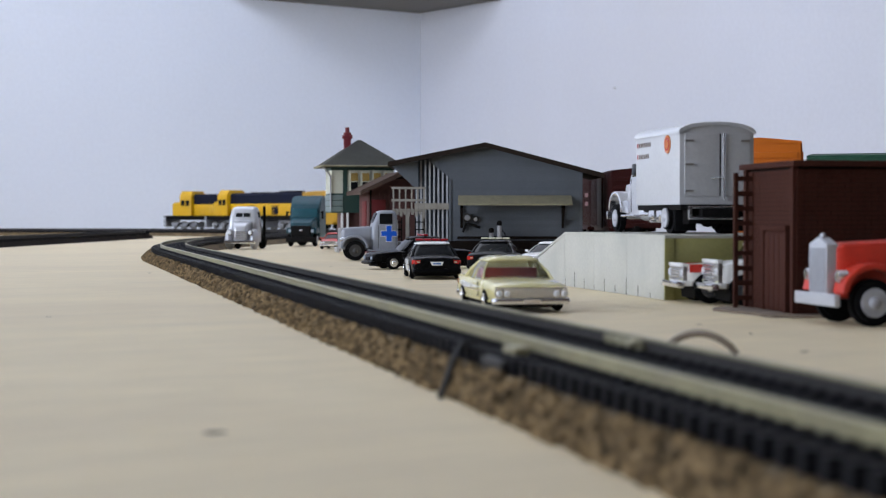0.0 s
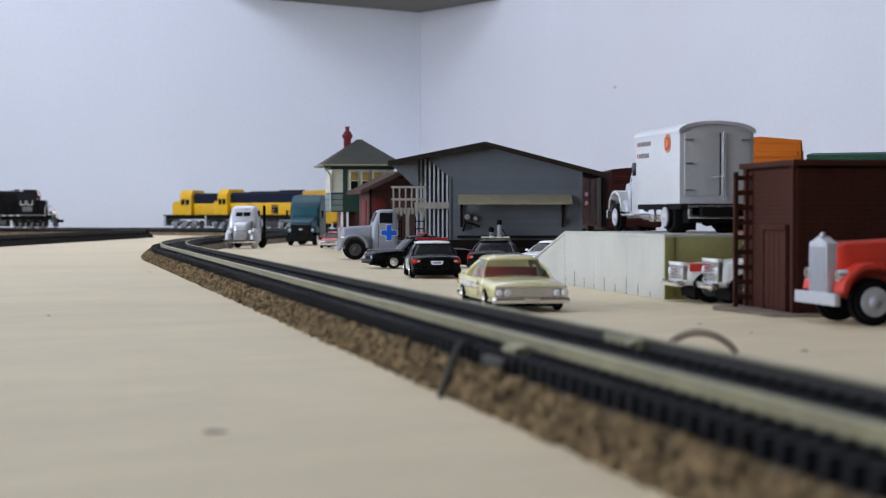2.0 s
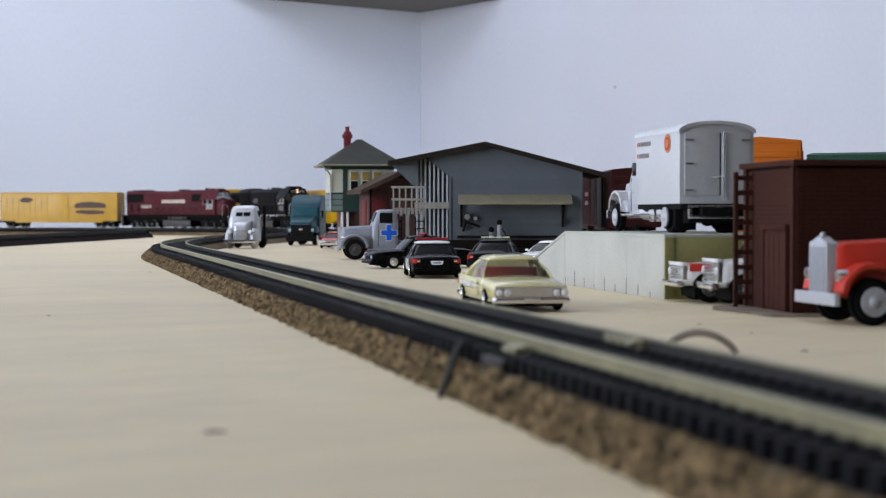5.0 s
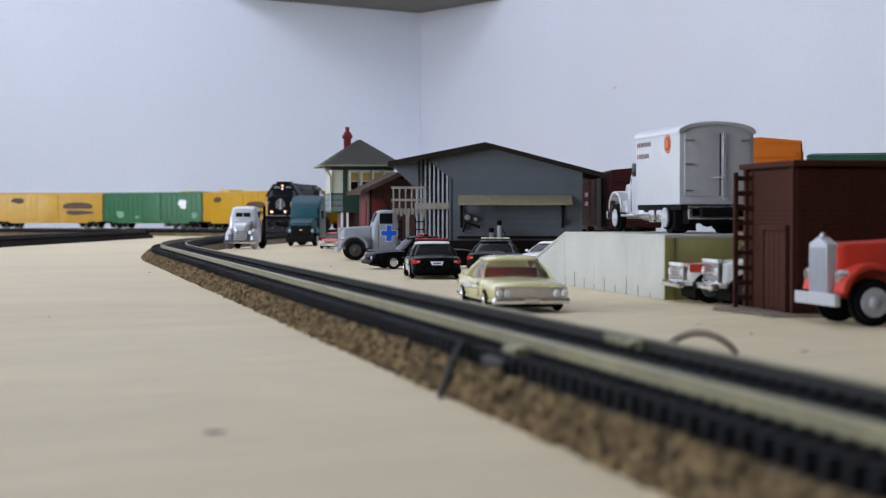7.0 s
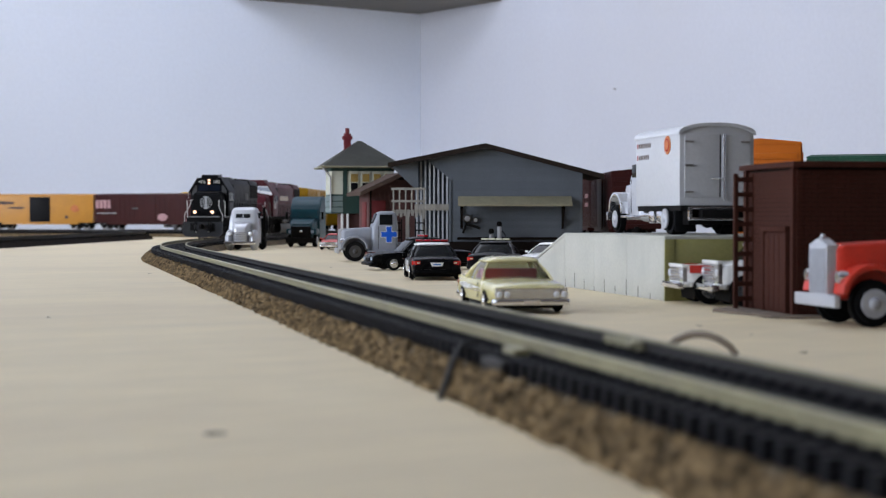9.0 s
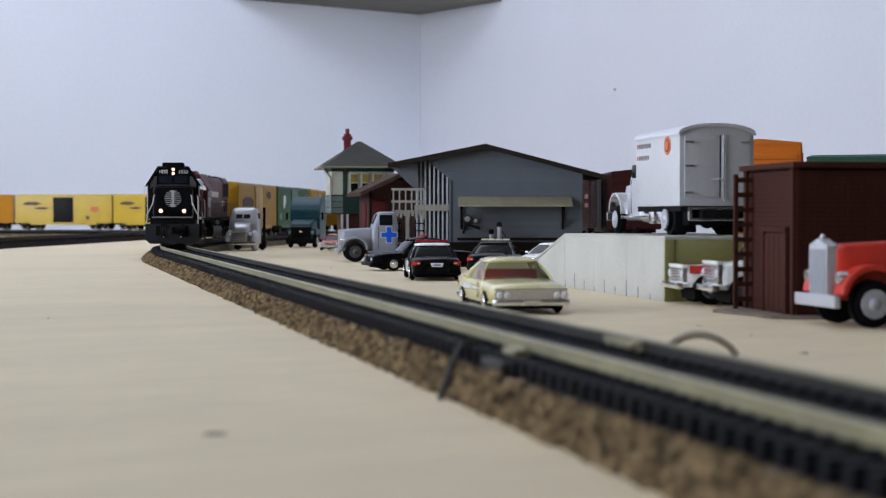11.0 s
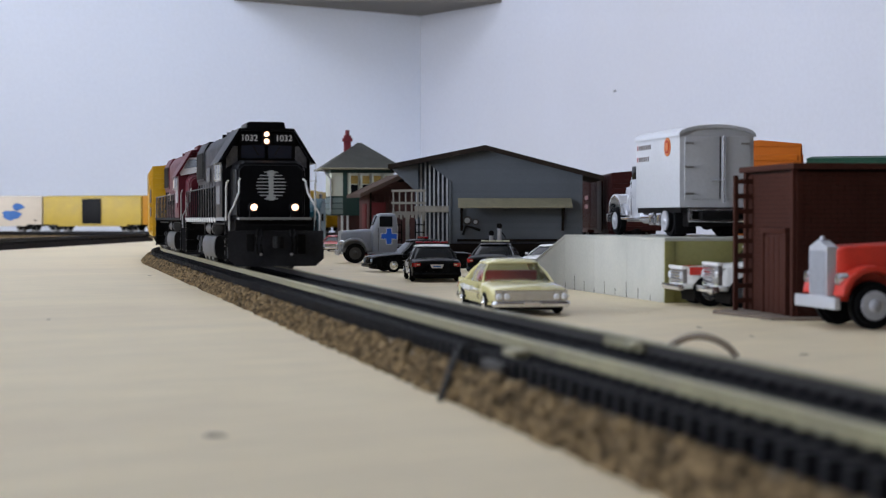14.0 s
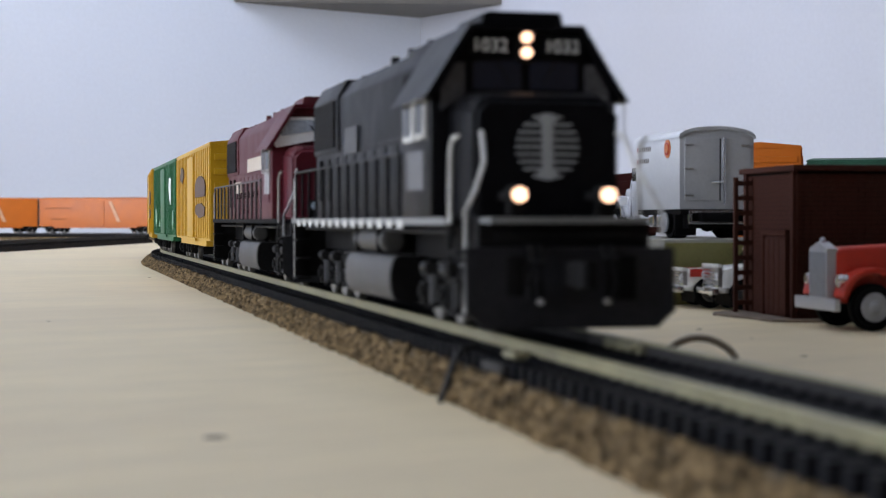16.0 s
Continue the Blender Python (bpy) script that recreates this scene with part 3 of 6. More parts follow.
    for sx in (-1, 1):
        for y in (-L + 17, L - 17):
            for z in (3.5, 8.5, 13.5):
                part("step", Shape().box(sx * 15.6 - 1.9, sx * 15.6 + 1.9, y - 1, y + 6, D + z, D + z + 0.6), DARK, ob, "black step tread")
            part("step_stringer", Shape().box(sx * 16.9 - 0.25, sx * 16.9 + 0.25, y + 5.6, y + 6.6, D + 3, deck - 1), DARK, ob)
        xr = sx * 16.7
        # stair rails by the nose: one rises from the plough and bends in to the nose, one stands at the walkway
        part("grab_rail", Shape().tube([(xr, -L + 13, D + 4), (xr, -L + 13, D + 20.5), (sx * 15.2, -L + 13.2, D + 23.4), (sx * 12.8, -L + 16.0, D + 28.6), (sx * 12.4, -L + 19.0, D + 33.0), (sx * 11.8, -L + 21.5, D + 33.8)], 0.36, 8), rail_mat, ob, "bent pale grab rail")
        part("grab_rail", Shape().tube([(xr, -L + 24, deck - 3), (xr, -L + 23.5, D + 30.6), (sx * 16.6, -L + 22.4, D + 32.4), (sx * 16.4, -L + 19.5, D + 33.0)], 0.36, 8), rail_mat, ob, "bent pale grab rail")
        part("rear_grab_rail", Shape().tube([(xr, L - 9, D + 4), (xr, L - 9, D + 30)], 0.36, 8), rail_mat, ob, "upright pale grab rail")
        handrail(ob, sx * 16.8, -L + 64, L - 12, deck, D + 31.66, 13, body if lit else HANDRAIL)
        part("air_tank", Shape().cyl((sx * 13.2, -2, D + 14.9), 2.5, 34, "y", 16, bevel=0.6), TANKGREY, ob, "grey cylindrical air reservoir")
        for y in (-14, 10):
            part("tank_strap", Shape().box(sx * 13.2 - 2.7, sx * 13.2 + 2.7, y - 0.4, y + 0.4, D + 12.3, D + 18.2), DARK, ob)
        part("sill_pipe", Shape().tube([(sx * 14.6, -L + 30, deck - 2.4), (sx * 14.6, L - 16, deck - 2.4)], 0.4, 6), TRUCKDUST, ob)
    tank = [(-14.2, D + 12.0)] + [(-14.2 - 1.7 * math.sin(math.pi * k / 8), D + 7.4 + 4.6 * math.cos(math.pi * k / 8)) for k in range(1, 8)]
    tank = tank + [(-12.0, D + 2.6)]
    tank = tank + [(-x, z) for x, z in reversed(tank)]
    part("fuel_tank", Shape().prism(tank, -27, 24, "y", 0.5), TANKGREY, ob, "dusty grey rounded fuel tank")
    for y in (-27.4, 24.4):
        part("tank_end", Shape().prism([(x * 0.98, z) for x, z in tank], y - 0.5, y + 0.5, "y"), DARK, ob)
    for y in (-L + 47, L - 44):
        bogie(ob, y, (0, 17.0), low=11.6, high=21.2, over=7.0)
    return ob


def disc_logo(parent, y, z, r, material, lines=9):
    """A round striped emblem with an upright bar through it."""
    bar = Shape().box(-r * 0.16, r * 0.16, y - 0.2, y + 0.1, z - r, z + r)
    bar.box(-r * 0.3, r * 0.3, y - 0.18, y + 0.1, z - r * 0.95, z - r * 0.72).box(-r * 0.26, r * 0.26, y - 0.18, y + 0.1, z + r * 0.74, z + r * 0.95)
    em = part("emblem", bar, material, parent, "round white striped emblem")
    for i in range(lines):
        zz = -r + (i + 0.5) * 2 * r / lines
        w = math.sqrt(max(0.1, r * r - zz * zz))
        part("emblem_stripe", Shape().box(-w, w, y - 0.12, y + 0.1, z + zz - r / lines * 0.32, z + zz + r / lines * 0.32), material, em)
    return em


def boxcar(label, body, length=153.0, door=None, end_mat=None, marks=(), ribs=True, roof=None):
    """A box car; leading end along -y, origin at mid-length on the table plane."""
    L = length / 2 - 4.5
    ob = thing("boxcar", label, "boxcar", group="freight cars of the train")
    D = RAIL_TOP
    z0, z1 = D + 10.5, D + 50
    part("body", Shape().prism([(-17.2, z0), (-17.2, z1), (17.2, z1), (17.2, z0)], -L, L, "y", 0.4), body, ob)
    part("roof", Shape().prism([(-17.6, z1 - 0.3), (-17.2, z1 + 0.8), (0, z1 + 2.4), (17.2, z1 + 0.8), (17.6, z1 - 0.3)], -L - 0.4, L + 0.4, "y"), roof or body, ob)
    part("side_sill", Shape().box(-16.8, 16.8, -L + 22, L - 22, z0 - 2.4, z0 + 0.2, 0.2), body, ob)
    part("centre_sill", Shape().box(-3, 3, -L - 3, L + 3, D + 8, z0 + 0.5, 0.2), DARK, ob)
    for sx in (-1, 1):
        if ribs:
            k = int(2 * L / 8.6)
            post = Shape().box(-0.28, 0.28, -0.45, 0.45, z0 + 1, z1 - 1).mesh("side_post", body, smooth=0)
            for i in range(k + 1):
                r = new("side_post", post)
                r.parent = ob
                r.matrix_basis = mmpose(Matrix.Translation((sx * 17.3, -L + 1 + i * (2 * L - 2) / k, 0)))
        part("sliding_door", Shape().box(sx * 17.6 - 0.5, sx * 17.6 + 0.5, -15, 15, z0 + 1.2, z1 - 2.5, 0.25), door or body, ob, "black sliding door" if door else "")
        part("door_track", Shape().box(sx * 18 - 0.4, sx * 18 + 0.4, -30, 17, z0 - 0.3, z0 + 0.9), body, ob)
    for ey, d in ((-L, -1), (L, 1)):
        panel = part("end_panel", Shape().box(-16.9, 16.9, ey + d * 0.2 - 0.25, ey + d * 0.2 + 0.25, z0 + 0.6, z1 - 0.6), end_mat or body, ob)
        rib = Shape().box(-15.6, 15.6, -0.6, 0.6, 0, 2.6, 0.5).mesh("end_rib", end_mat or body)
        for i in range(6):
            r = new("end_rib", rib)
            r.parent = panel
            r.matrix_basis = mmpose(Matrix.Translation((0, ey + d * 0.5, z0 + 3 + i * 6.0)))
        part("brake_platform", Shape().box(-6, 6, min(ey, ey + d * 3), max(ey, ey + d * 3), z0 + 12, z0 + 12.6), DARK, ob)
        part("ladder", ladder(13, ey + d * 0.7, z0 + 1, z1 - 4, 5), body, ob)
        part("coupler", Shape().box(-1.5, 1.5, ey - 4, ey + 4, D + 8.5, D + 12, 0.4), DARK, ob)
    for y in (-L + 20, L - 20):
        bogie(ob, y, (9.5,), wheel=4.8)
    for (y0, y1, a, b, material, round_) in marks:
        for sx in (-1, 1):
            s = Shape()
            if round_ == "worn":
                rr = random.Random(int(y0 * 7 + a))
                cy, cz, ry, rz = (y0 + y1) / 2, (a + b) / 2 + D, (y1 - y0) / 2, (b - a) / 2
                ring = [(rr.uniform(0.62, 1.0), 2 * math.pi * k / 13) for k in range(13)]
                s.prism([(cy + ry * q * math.cos(w), cz + rz * q * math.sin(w)) for q, w in ring], sx * 17.75 - 0.2, sx * 17.75 + 0.2, "x")
            elif round_ == "slash":
                s.prism([(y0, D + a), (y0 + 5, D + a), (y1, D + b), (y1 - 5, D + b)], sx * 17.75 - 0.2, sx * 17.75 + 0.2, "x")
            elif round_ == "arch":
                cy, ry = (y0 + y1) / 2, (y1 - y0) / 2
                up = [(cy + ry * math.cos(math.pi * k / 10), D + a + (b - a) * (0.45 + 0.55 * math.sin(math.pi * k / 10))) for k in range(11)]
                s.prism(up + [(y0 + 1.5, D + a), (y1 - 1.5, D + a)], sx * 17.75 - 0.2, sx * 17.75 + 0.2, "x")
            elif round_:
                s.cyl((sx * 17.75, (y0 + y1) / 2, (a + b) / 2 + D), (b - a) / 2, 0.35, "x", 20)
            else:
                s.box(sx * 17.75 - 0.2, sx * 17.75 + 0.2, y0, y1, D + a, D + b)
            part("printed_mark", s, material, ob)
    return ob


def ladder(x, y, z0, z1, w):
    s = Shape().tube([(x - w / 2, y, z0), (x - w / 2, y, z1)], 0.25).tube([(x + w / 2, y, z0), (x + w / 2, y, z1)], 0.25)
    n = int((z1 - z0) / 4)
    for i in range(n):
        z = z0 + 2 + i * 4
        s.tube([(x - w / 2, y, z), (x + w / 2, y, z)], 0.22)
    return s


def letter_bars(rng, y0, y1, z, h, material, rows=1):
    """Unreadable lettering as short bars."""
    out, y = [], y0
    while y < y1:
        w = rng.uniform(1.2, 3.0)
        out.append((y, min(y + w, y1), z, z + h, material, False))
        y += w + 0.8
    return out


RAILPAINT = mat("worn_rail_paint", (0.52, 0.51, 0.48), 0.5, vary=0.2, scale=200)
LEAD_LEN, SECOND_LEN = 212.0, 221.0
lead = locomotive("diesel_locomotive", "black six-axle diesel locomotive with lit headlights and white emblem", BLACK, RAILPAINT, mat("deck_edge", (0.16, 0.16, 0.155), 0.6), number="1032", lit=True, length=LEAD_LEN)
disc_logo(lead, -LEAD_LEN / 2 + 22.8, RAIL_TOP + 31.4, 5.6, EMBLEM)
second = locomotive("diesel_locomotive", "maroon six-axle diesel locomotive with windscreen coloured pale for reflection", MAROON, STEEL, DARK, wide_cab_glass=mat("pale_reflection_glass", (0.36, 0.40, 0.47), 0.2, vary=0.35, scale=60), length=SECOND_LEN)
R = random.Random(4)
for unit, y0, y1, z0, h, m in ((second, -14, 30, 36, 4.6, CREAM), (second, 50, 70, 29, 4.2, CREAM), (second, -69, -57, 27, 7, EMBLEM), (lead, 30, 48, 35, 6.0, LETTERGREY)):
    for sx in (-1, 1):
        x = 17.1 if y0 < -50 else 12.05
        for k in range(int((y1 - y0) / 4)):
            part("lettering_bar", Shape().box(sx * x - 0.15, sx * x + 0.15, y0 + k * 4, y0 + k * 4 + 2.8, RAIL_TOP + z0, RAIL_TOP + z0 + h), m, unit)
def prints(*rows):
    return [(*r[:4], r[4], r[5] if len(r) > 5 else False) for r in rows]


def emblem_marks(n):
    """A two-layered arched emblem near the leading end and a small square one high up at the other."""
    f = -n / 2
    return prints((f + 0.11 * n, f + 0.37 * n, 29, 38, INK, "arch"), (f + 0.09 * n, f + 0.39 * n, 19.5, 27.5, INK, "worn"), (f + 0.70 * n, f + 0.83 * n, 36, 45.5, INK, "worn"))


def green_marks(n):
    f = -n / 2
    return prints((f + 0.15 * n, f + 0.25 * n, 26, 44, OFFWHITE, "worn"), (f + 0.06 * n, f + 0.12 * n, 14, 25, PALEGREEN, "worn"), (f + 0.45 * n, f + 0.55 * n, 26, 41, PALEGREEN, "worn"),
                  (f + 0.76 * n, f + 0.86 * n, 14, 27, PALEGREEN, "worn"), (f + 0.62 * n, f + 0.67 * n, 15, 19, PALEGREEN, "worn"), (f + 0.48 * n, f + 0.56 * n, 42, 47, EMBLEM, "worn"))


def brown_marks(n):
    f = -n / 2
    return [m for k in range(4) for m in prints((f + (0.83 + 0.036 * k) * n, f + (0.858 + 0.036 * k) * n, 31, 43, PINKPRINT))] + letter_bars(R, f + 0.78 * n, f + 0.96 * n, 23.5, 1.6, EMBLEM) + \
        prints((f + 0.31 * n, f + 0.42 * n, 13, 24, PINKPRINT, "worn"), (f + 0.12 * n, f + 0.16 * n, 12, 16, PINKPRINT, "worn"), (f + 0.55 * n, f + 0.65 * n, 29, 33, TANKGREY, "worn"))


def reefer_marks(n):
    f = -n / 2
    return prints((f + 0.70 * n, f + 0.91 * n, 36, 42, INK, "worn"), (f + 0.62 * n, f + 0.80 * n, 30, 34, INK, "worn"), (f + 0.14 * n, f + 0.24 * n, 25, 36, FADEDRED, "worn"), (f + 0.24 * n, f + 0.28 * n, 15, 22, INK, "worn"))


def cream_marks(n):
    f = -n / 2
    return prints((f + 0.74 * n, f + 0.90 * n, 28, 40, BLUE, "worn"), (f + 0.17 * n, f + 0.36 * n, 15, 33, BLUE, "worn"), (f + 0.15 * n, f + 0.27 * n, 30, 43, BLUE, "worn"), (f + 0.06 * n, f + 0.09 * n, 15, 18, INK, "worn"))


def orange_marks(n):
    f = -n / 2
    return prints((f + 0.28 * n, f + 0.38 * n, 17, 46, PALEORANGE, "slash")) + letter_bars(R, f + 0.70 * n, f + 0.92 * n, 36, 1.6, INKBROWN) + letter_bars(R, f + 0.74 * n, f + 0.88 * n, 20, 1.4, INKBROWN)


PALEORANGE = mat("pale_slash_print", (0.62, 0.36, 0.22), 0.6, vary=0.2, scale=200)
INKBROWN = mat("brown_ink_on_orange", (0.30, 0.08, 0.012), 0.6, vary=0.3, scale=200)
PINKPRINT = mat("faded_pink_lettering", (0.36, 0.20, 0.21), 0.6, vary=0.3, scale=200)
PALEGREEN = mat("worn_white_on_green", (0.16, 0.30, 0.19), 0.6, vary=0.3, scale=200)
FADEDRED = mat("faded_red_print", (0.45, 0.13, 0.03), 0.6, vary=0.3, scale=200)
cars = []
for first, last, label, paint, prints_of, extra in (
        (433, 617, "yellow box car with faded dark emblem", YELLOW, emblem_marks, {}),
        (617, 798, "green box car with white patches of lettering", GREEN, green_marks, {}),
        (798, 967, "yellow box car with faded dark emblem", YELLOW, emblem_marks, {}),
        (967, 1161, "brown box car with white lettering", BROWN, brown_marks, {}),
        (1161, 1326, "amber refrigerator car with a black door", GOLD, reefer_marks, {"door": BLACK, "ribs": False}),
        (1326, 1480, "lemon-yellow refrigerator car with a black door", LEMON, reefer_marks, {"door": BLACK, "ribs": False}),
        (1480, 1634, "lemon-yellow refrigerator car with a black door", LEMON, reefer_marks, {"door": BLACK, "ribs": False}),
        (1634, 1780, "amber refrigerator car with a black door", GOLD, reefer_marks, {"door": BLACK, "ribs": False}),
        (1780, 1941, "amber refrigerator car with a black door", GOLD, reefer_marks, {"door": BLACK, "ribs": False}),
        (1941, 2103, "plain lemon-yellow refrigerator car with a black door", LEMON, None, {"door": BLACK, "ribs": False}),
        (2103, 2281, "cream refrigerator car with a blue emblem", CREAM, cream_marks, {"ribs": False}),
        (2281, 2466, "orange refrigerator car with black ends", ORANGE, orange_marks, {"end_mat": BLACK, "ribs": False}),
        (2466, 2640, "orange refrigerator car with black ends", ORANGE, orange_marks, {"end_mat": BLACK, "ribs": False})):
    n = last - first
    cars.append((boxcar(label, paint, n, marks=prints_of(n) if prints_of else (), **extra), first, last))
consist = [(lead, 0, LEAD_LEN), (second, LEAD_LEN, LEAD_LEN + SECOND_LEN)] + cars


def front_at(t):
    """How far the leading coupler has come along the line at t seconds."""
    rows = FRONT
    for (a, p), (b, q) in zip(rows, rows[1:]):
        if t <= b:
            return p + (q - p) * (t - a) / (b - a)
    return rows[-1][1]


# headlight is 37 mm behind the coupler
S16 = L_STR + L_BEND + (B1 - Vector((15.3, 297))).length + 34
FRONT = [(0, S16 - 174 * 16 - 4), (2.5, S16 - 174 * 13.5 + 2), (3.2, S16 - 174 * 12.8 + 8), (4, S16 - 174 * 12 + 10), (5, S16 - 174 * 11 + 7), (7, S16 - 174 * 9), (9, S16 - 174 * 7), (11.3, S16 - 174 * 4.7 + 2), (12.5, S16 - 174 * 3.5 - 12), (14, S16 - 174 * 2 - 9), (15, S16 - 174 - 6), (16, S16)]


def ride(s_front, a, b):
    """The pose of a car whose ends lie a and b behind the leading coupler."""
    inset = 42 if b - a > 200 else 26
    p, _ = line(s_front - a - inset)
    q, _ = line(s_front - b + inset)
    d = p - q
    mid = (p + q) / 2
    return mmpose(Matrix.Translation((mid.x, mid.y, 0)) @ Matrix.Rotation(math.atan2(d.y, d.x) + math.pi / 2, 4, "Z"))


def motions():
    for ob, a, b in consist:
        walk(ob, [(k * 0.25, ride(front_at(k * 0.25), a, b)) for k in range(65)])
        for truck in [c for c in ob.children if c.name.startswith("truck")]:
            y = truck.location.y / MM
            rows = []
            for k in range(33):
                s = front_at(k * 0.5)
                own = ride(s, a, b).to_euler().z - math.pi / 2
                turn = line(s - (a + b) / 2 - y)[1] - own
                turn = (turn + math.pi) % (2 * math.pi) - math.pi
                rows.append((k * 0.5, mmpose(Matrix.Translation((0, y, 0)) @ Matrix.Rotation(turn, 4, "Z"))))
            walk(truck, rows)
# ---- road vehicles ----


def wheel(parent, x, y, r, w, hub, side, whitewall=False):
    t = part("wheel", Shape().cyl((x, y, r), r, w, "x", 20, bevel=0.25 * min(r, w)), RUBBER, parent, "black tyre")
    part("hubcap", Shape().cyl((x + side * w * 0.46, y, r), r * 0.62, w * 0.22, "x", 18, bevel=0.12).ball((x + side * w * 0.55, y, r), r * 0.28, 0.5, 1, 1), hub, t, "bright hubcap")


def ring_at(y, w, z0, z1):
    return [(-w, y, z0), (w, y, z0), (w, y, z1), (-w, y, z1)]


def rounded(x, y0, y1, r, z, n=4):
    """A rounded rectangle as a ring at height z."""
    out = []
    for cx, cy, a0 in ((x - r, y1 - r, 0), (-x + r, y1 - r, 90), (-x + r, y0 + r, 180), (x - r, y0 + r, 270)):
        for k in range(n + 1):
            a = radians(a0 + 90 * k / n)
            out.append((cx + r * math.cos(a), cy + r * math.sin(a), z))
    return out


def automobile(name, label, category, at, paint, length=56.0, width=21.5, height=16.0, hood=9.6, trunk=9.8, roof=None, cab=(-5.0, 9.0), rake=(8.0, 8.0),
               wheels=(-17.0, 16.5), wr=3.7, hub=None, lights="modern", bar=None, inside=None, second=None, tail=True, glass_mat=None, clear=3.6, crown=0.0, mirrors=True, boxy=0.0):
    """A motor car with a crowned, rounded body; its front points along -y, origin on the ground at mid-length."""
    ob = thing(name, label, category, at)
    L, W = length / 2, width / 2
    f, b = cab
    cowl, deck = f - rake[0], b + rake[1]
    # body: cross-sections from nose to tail, each with a crowned top and rounded flanks
    rows = [(-L, 0.86, hood - 2.6), (-L + 0.5, 0.92, hood - 1.9), (-L + 2.4, 0.965, hood - 1.1), (-L + 7, 0.99, hood - 0.6), (cowl - 2, 1.0, hood), (cowl + 3, 1.0, hood + 0.2),
            ((f + b) / 2, 1.0, max(hood, trunk)), (deck - 3, 1.0, trunk + 0.2), (deck + 2, 0.995, trunk), (L - 4.0, 0.98, trunk - 0.3), (L - 1.2, 0.955, trunk - 0.8), (L - 0.3, 0.92, trunk - 1.6), (L, 0.87, trunk - 2.4)]
    rings = []
    for y, k, zt in rows:
        w = W * k
        c = 0.55 * (1 - boxy)
        zs = clear + (zt - clear) * 0.62
        half = [(w * 0.93, clear - 0.2), (w * 0.985, clear + 1.0), (w, zs - 0.6), (w * 0.985, zs + 0.6), (w * 0.95, zt - c - 0.35), (w * 0.88, zt - c), (w * 0.5, zt - c * 0.25), (w * 0.2, zt)]
        rings.append([(x, y, z) for x, z in half] + [(-x, y, z) for x, z in reversed(half)])
    part("body", Shape().loft(rings), paint, ob)
    for sx in (-1, 1):
        for wy in wheels:
            # flanks are uncut: a black plate gives the shade of the wheel opening
            arch = [(wy + (wr + 0.6) * math.cos(math.pi * k / 12), wr + (wr - 0.1) * math.sin(math.pi * k / 12)) for k in range(13)]
            part("wheel_arch", Shape().prism([(wy - wr - 0.7, clear - 0.4)] + arch[::-1] + [(wy + wr + 0.7, clear - 0.4)] if wr > clear else arch, min(sx * (W - 2.2), sx * (W + 0.06)), max(sx * (W - 2.2), sx * (W + 0.06)), "x"), RUBBER, ob, "black plate for the shaded wheel opening")
            wheel(ob, sx * (W - 1.1), wy, wr, 2.6, hub or CHROME, sx)
        part("sill", Shape().box(sx * (W - 0.7) - 0.4, sx * (W - 0.7) + 0.4, -L + 5, L - 5, clear - 0.6, clear + 0.3, 0.15), paint, ob)
        part("door_seam", Shape().box(sx * W - 0.1, sx * W + 0.05, f - 2.6, f - 2.35, clear + 0.6, hood - 1.2), DARK, ob)
        part("door_handle", Shape().box(sx * (W + 0.05) - 0.15, sx * (W + 0.05) + 0.15, f + 5.0, f + 6.4, hood - 2.4, hood - 2.0, 0.05), CHROME, ob)
    if second:
        for sx in (-1, 1):
            part("door_panel", Shape().box(sx * (W - 0.02) - 0.12, sx * (W - 0.02) + 0.12, f - 3, b - 2, clear, hood - 1.5, 0.1), second, ob, "white front doors")
    part("undertray", Shape().box(-W + 1.5, W - 1.5, -L + 3, L - 3, 1.6, clear + 0.4), DARK, ob)
    zb = max(hood, trunk) - 0.7
    part("seats", Shape().box(-W + 3.0, W - 3.0, f + 6, f + 9, zb - 0.2, zb + 3.2, 0.6).box(-W + 3.0, W - 3.0, b - 2, b + 1.5, zb - 0.2, zb + 3.0, 0.6), inside or DARK, ob, "bench seats" if inside else "")
    g = glass_mat or GLASS
    top = height - 0.9
    # wrap-round glass between the belt and the roof
    lev = [(0.0, W - 0.9, cowl + 0.3, deck - 0.3, 3.2), (0.4, W - 1.8, cowl + rake[0] * 0.44, deck - rake[1] * 0.44, 3.0), (0.8, W - 3.0, cowl + rake[0] * 0.84, deck - rake[1] * 0.84, 2.8), (1.0, W - 3.8, f + 0.5, b - 0.5, 2.6)]
    part("glasshouse", Shape().loft([rounded(x, y0, y1, r, zb + (top - zb) * k) for k, x, y0, y1, r in lev]), g, ob, "dark curved windows" if g is GLASS else "clear curved windows")
    rx, ry0, ry1 = W - 3.3, f - 0.4, b + 0.4
    part("roof_panel", Shape().loft([rounded(rx * 0.99, ry0 + 0.1, ry1 - 0.1, 2.8, top - 0.25), rounded(rx, ry0, ry1, 2.9, top + 0.15), rounded(rx - 0.5, ry0 + 0.6, ry1 - 0.6, 2.7, top + 0.6),
                                     rounded(rx - 2.2, ry0 + 2.6, ry1 - 2.6, 1.6, height + 0.1 + crown * 0.4), rounded((rx - 2.2) * 0.4, ry0 + 5.0, ry1 - 5.0, 0.4, height + 0.2 + crown * 0.6)]), roof or paint, ob, "")
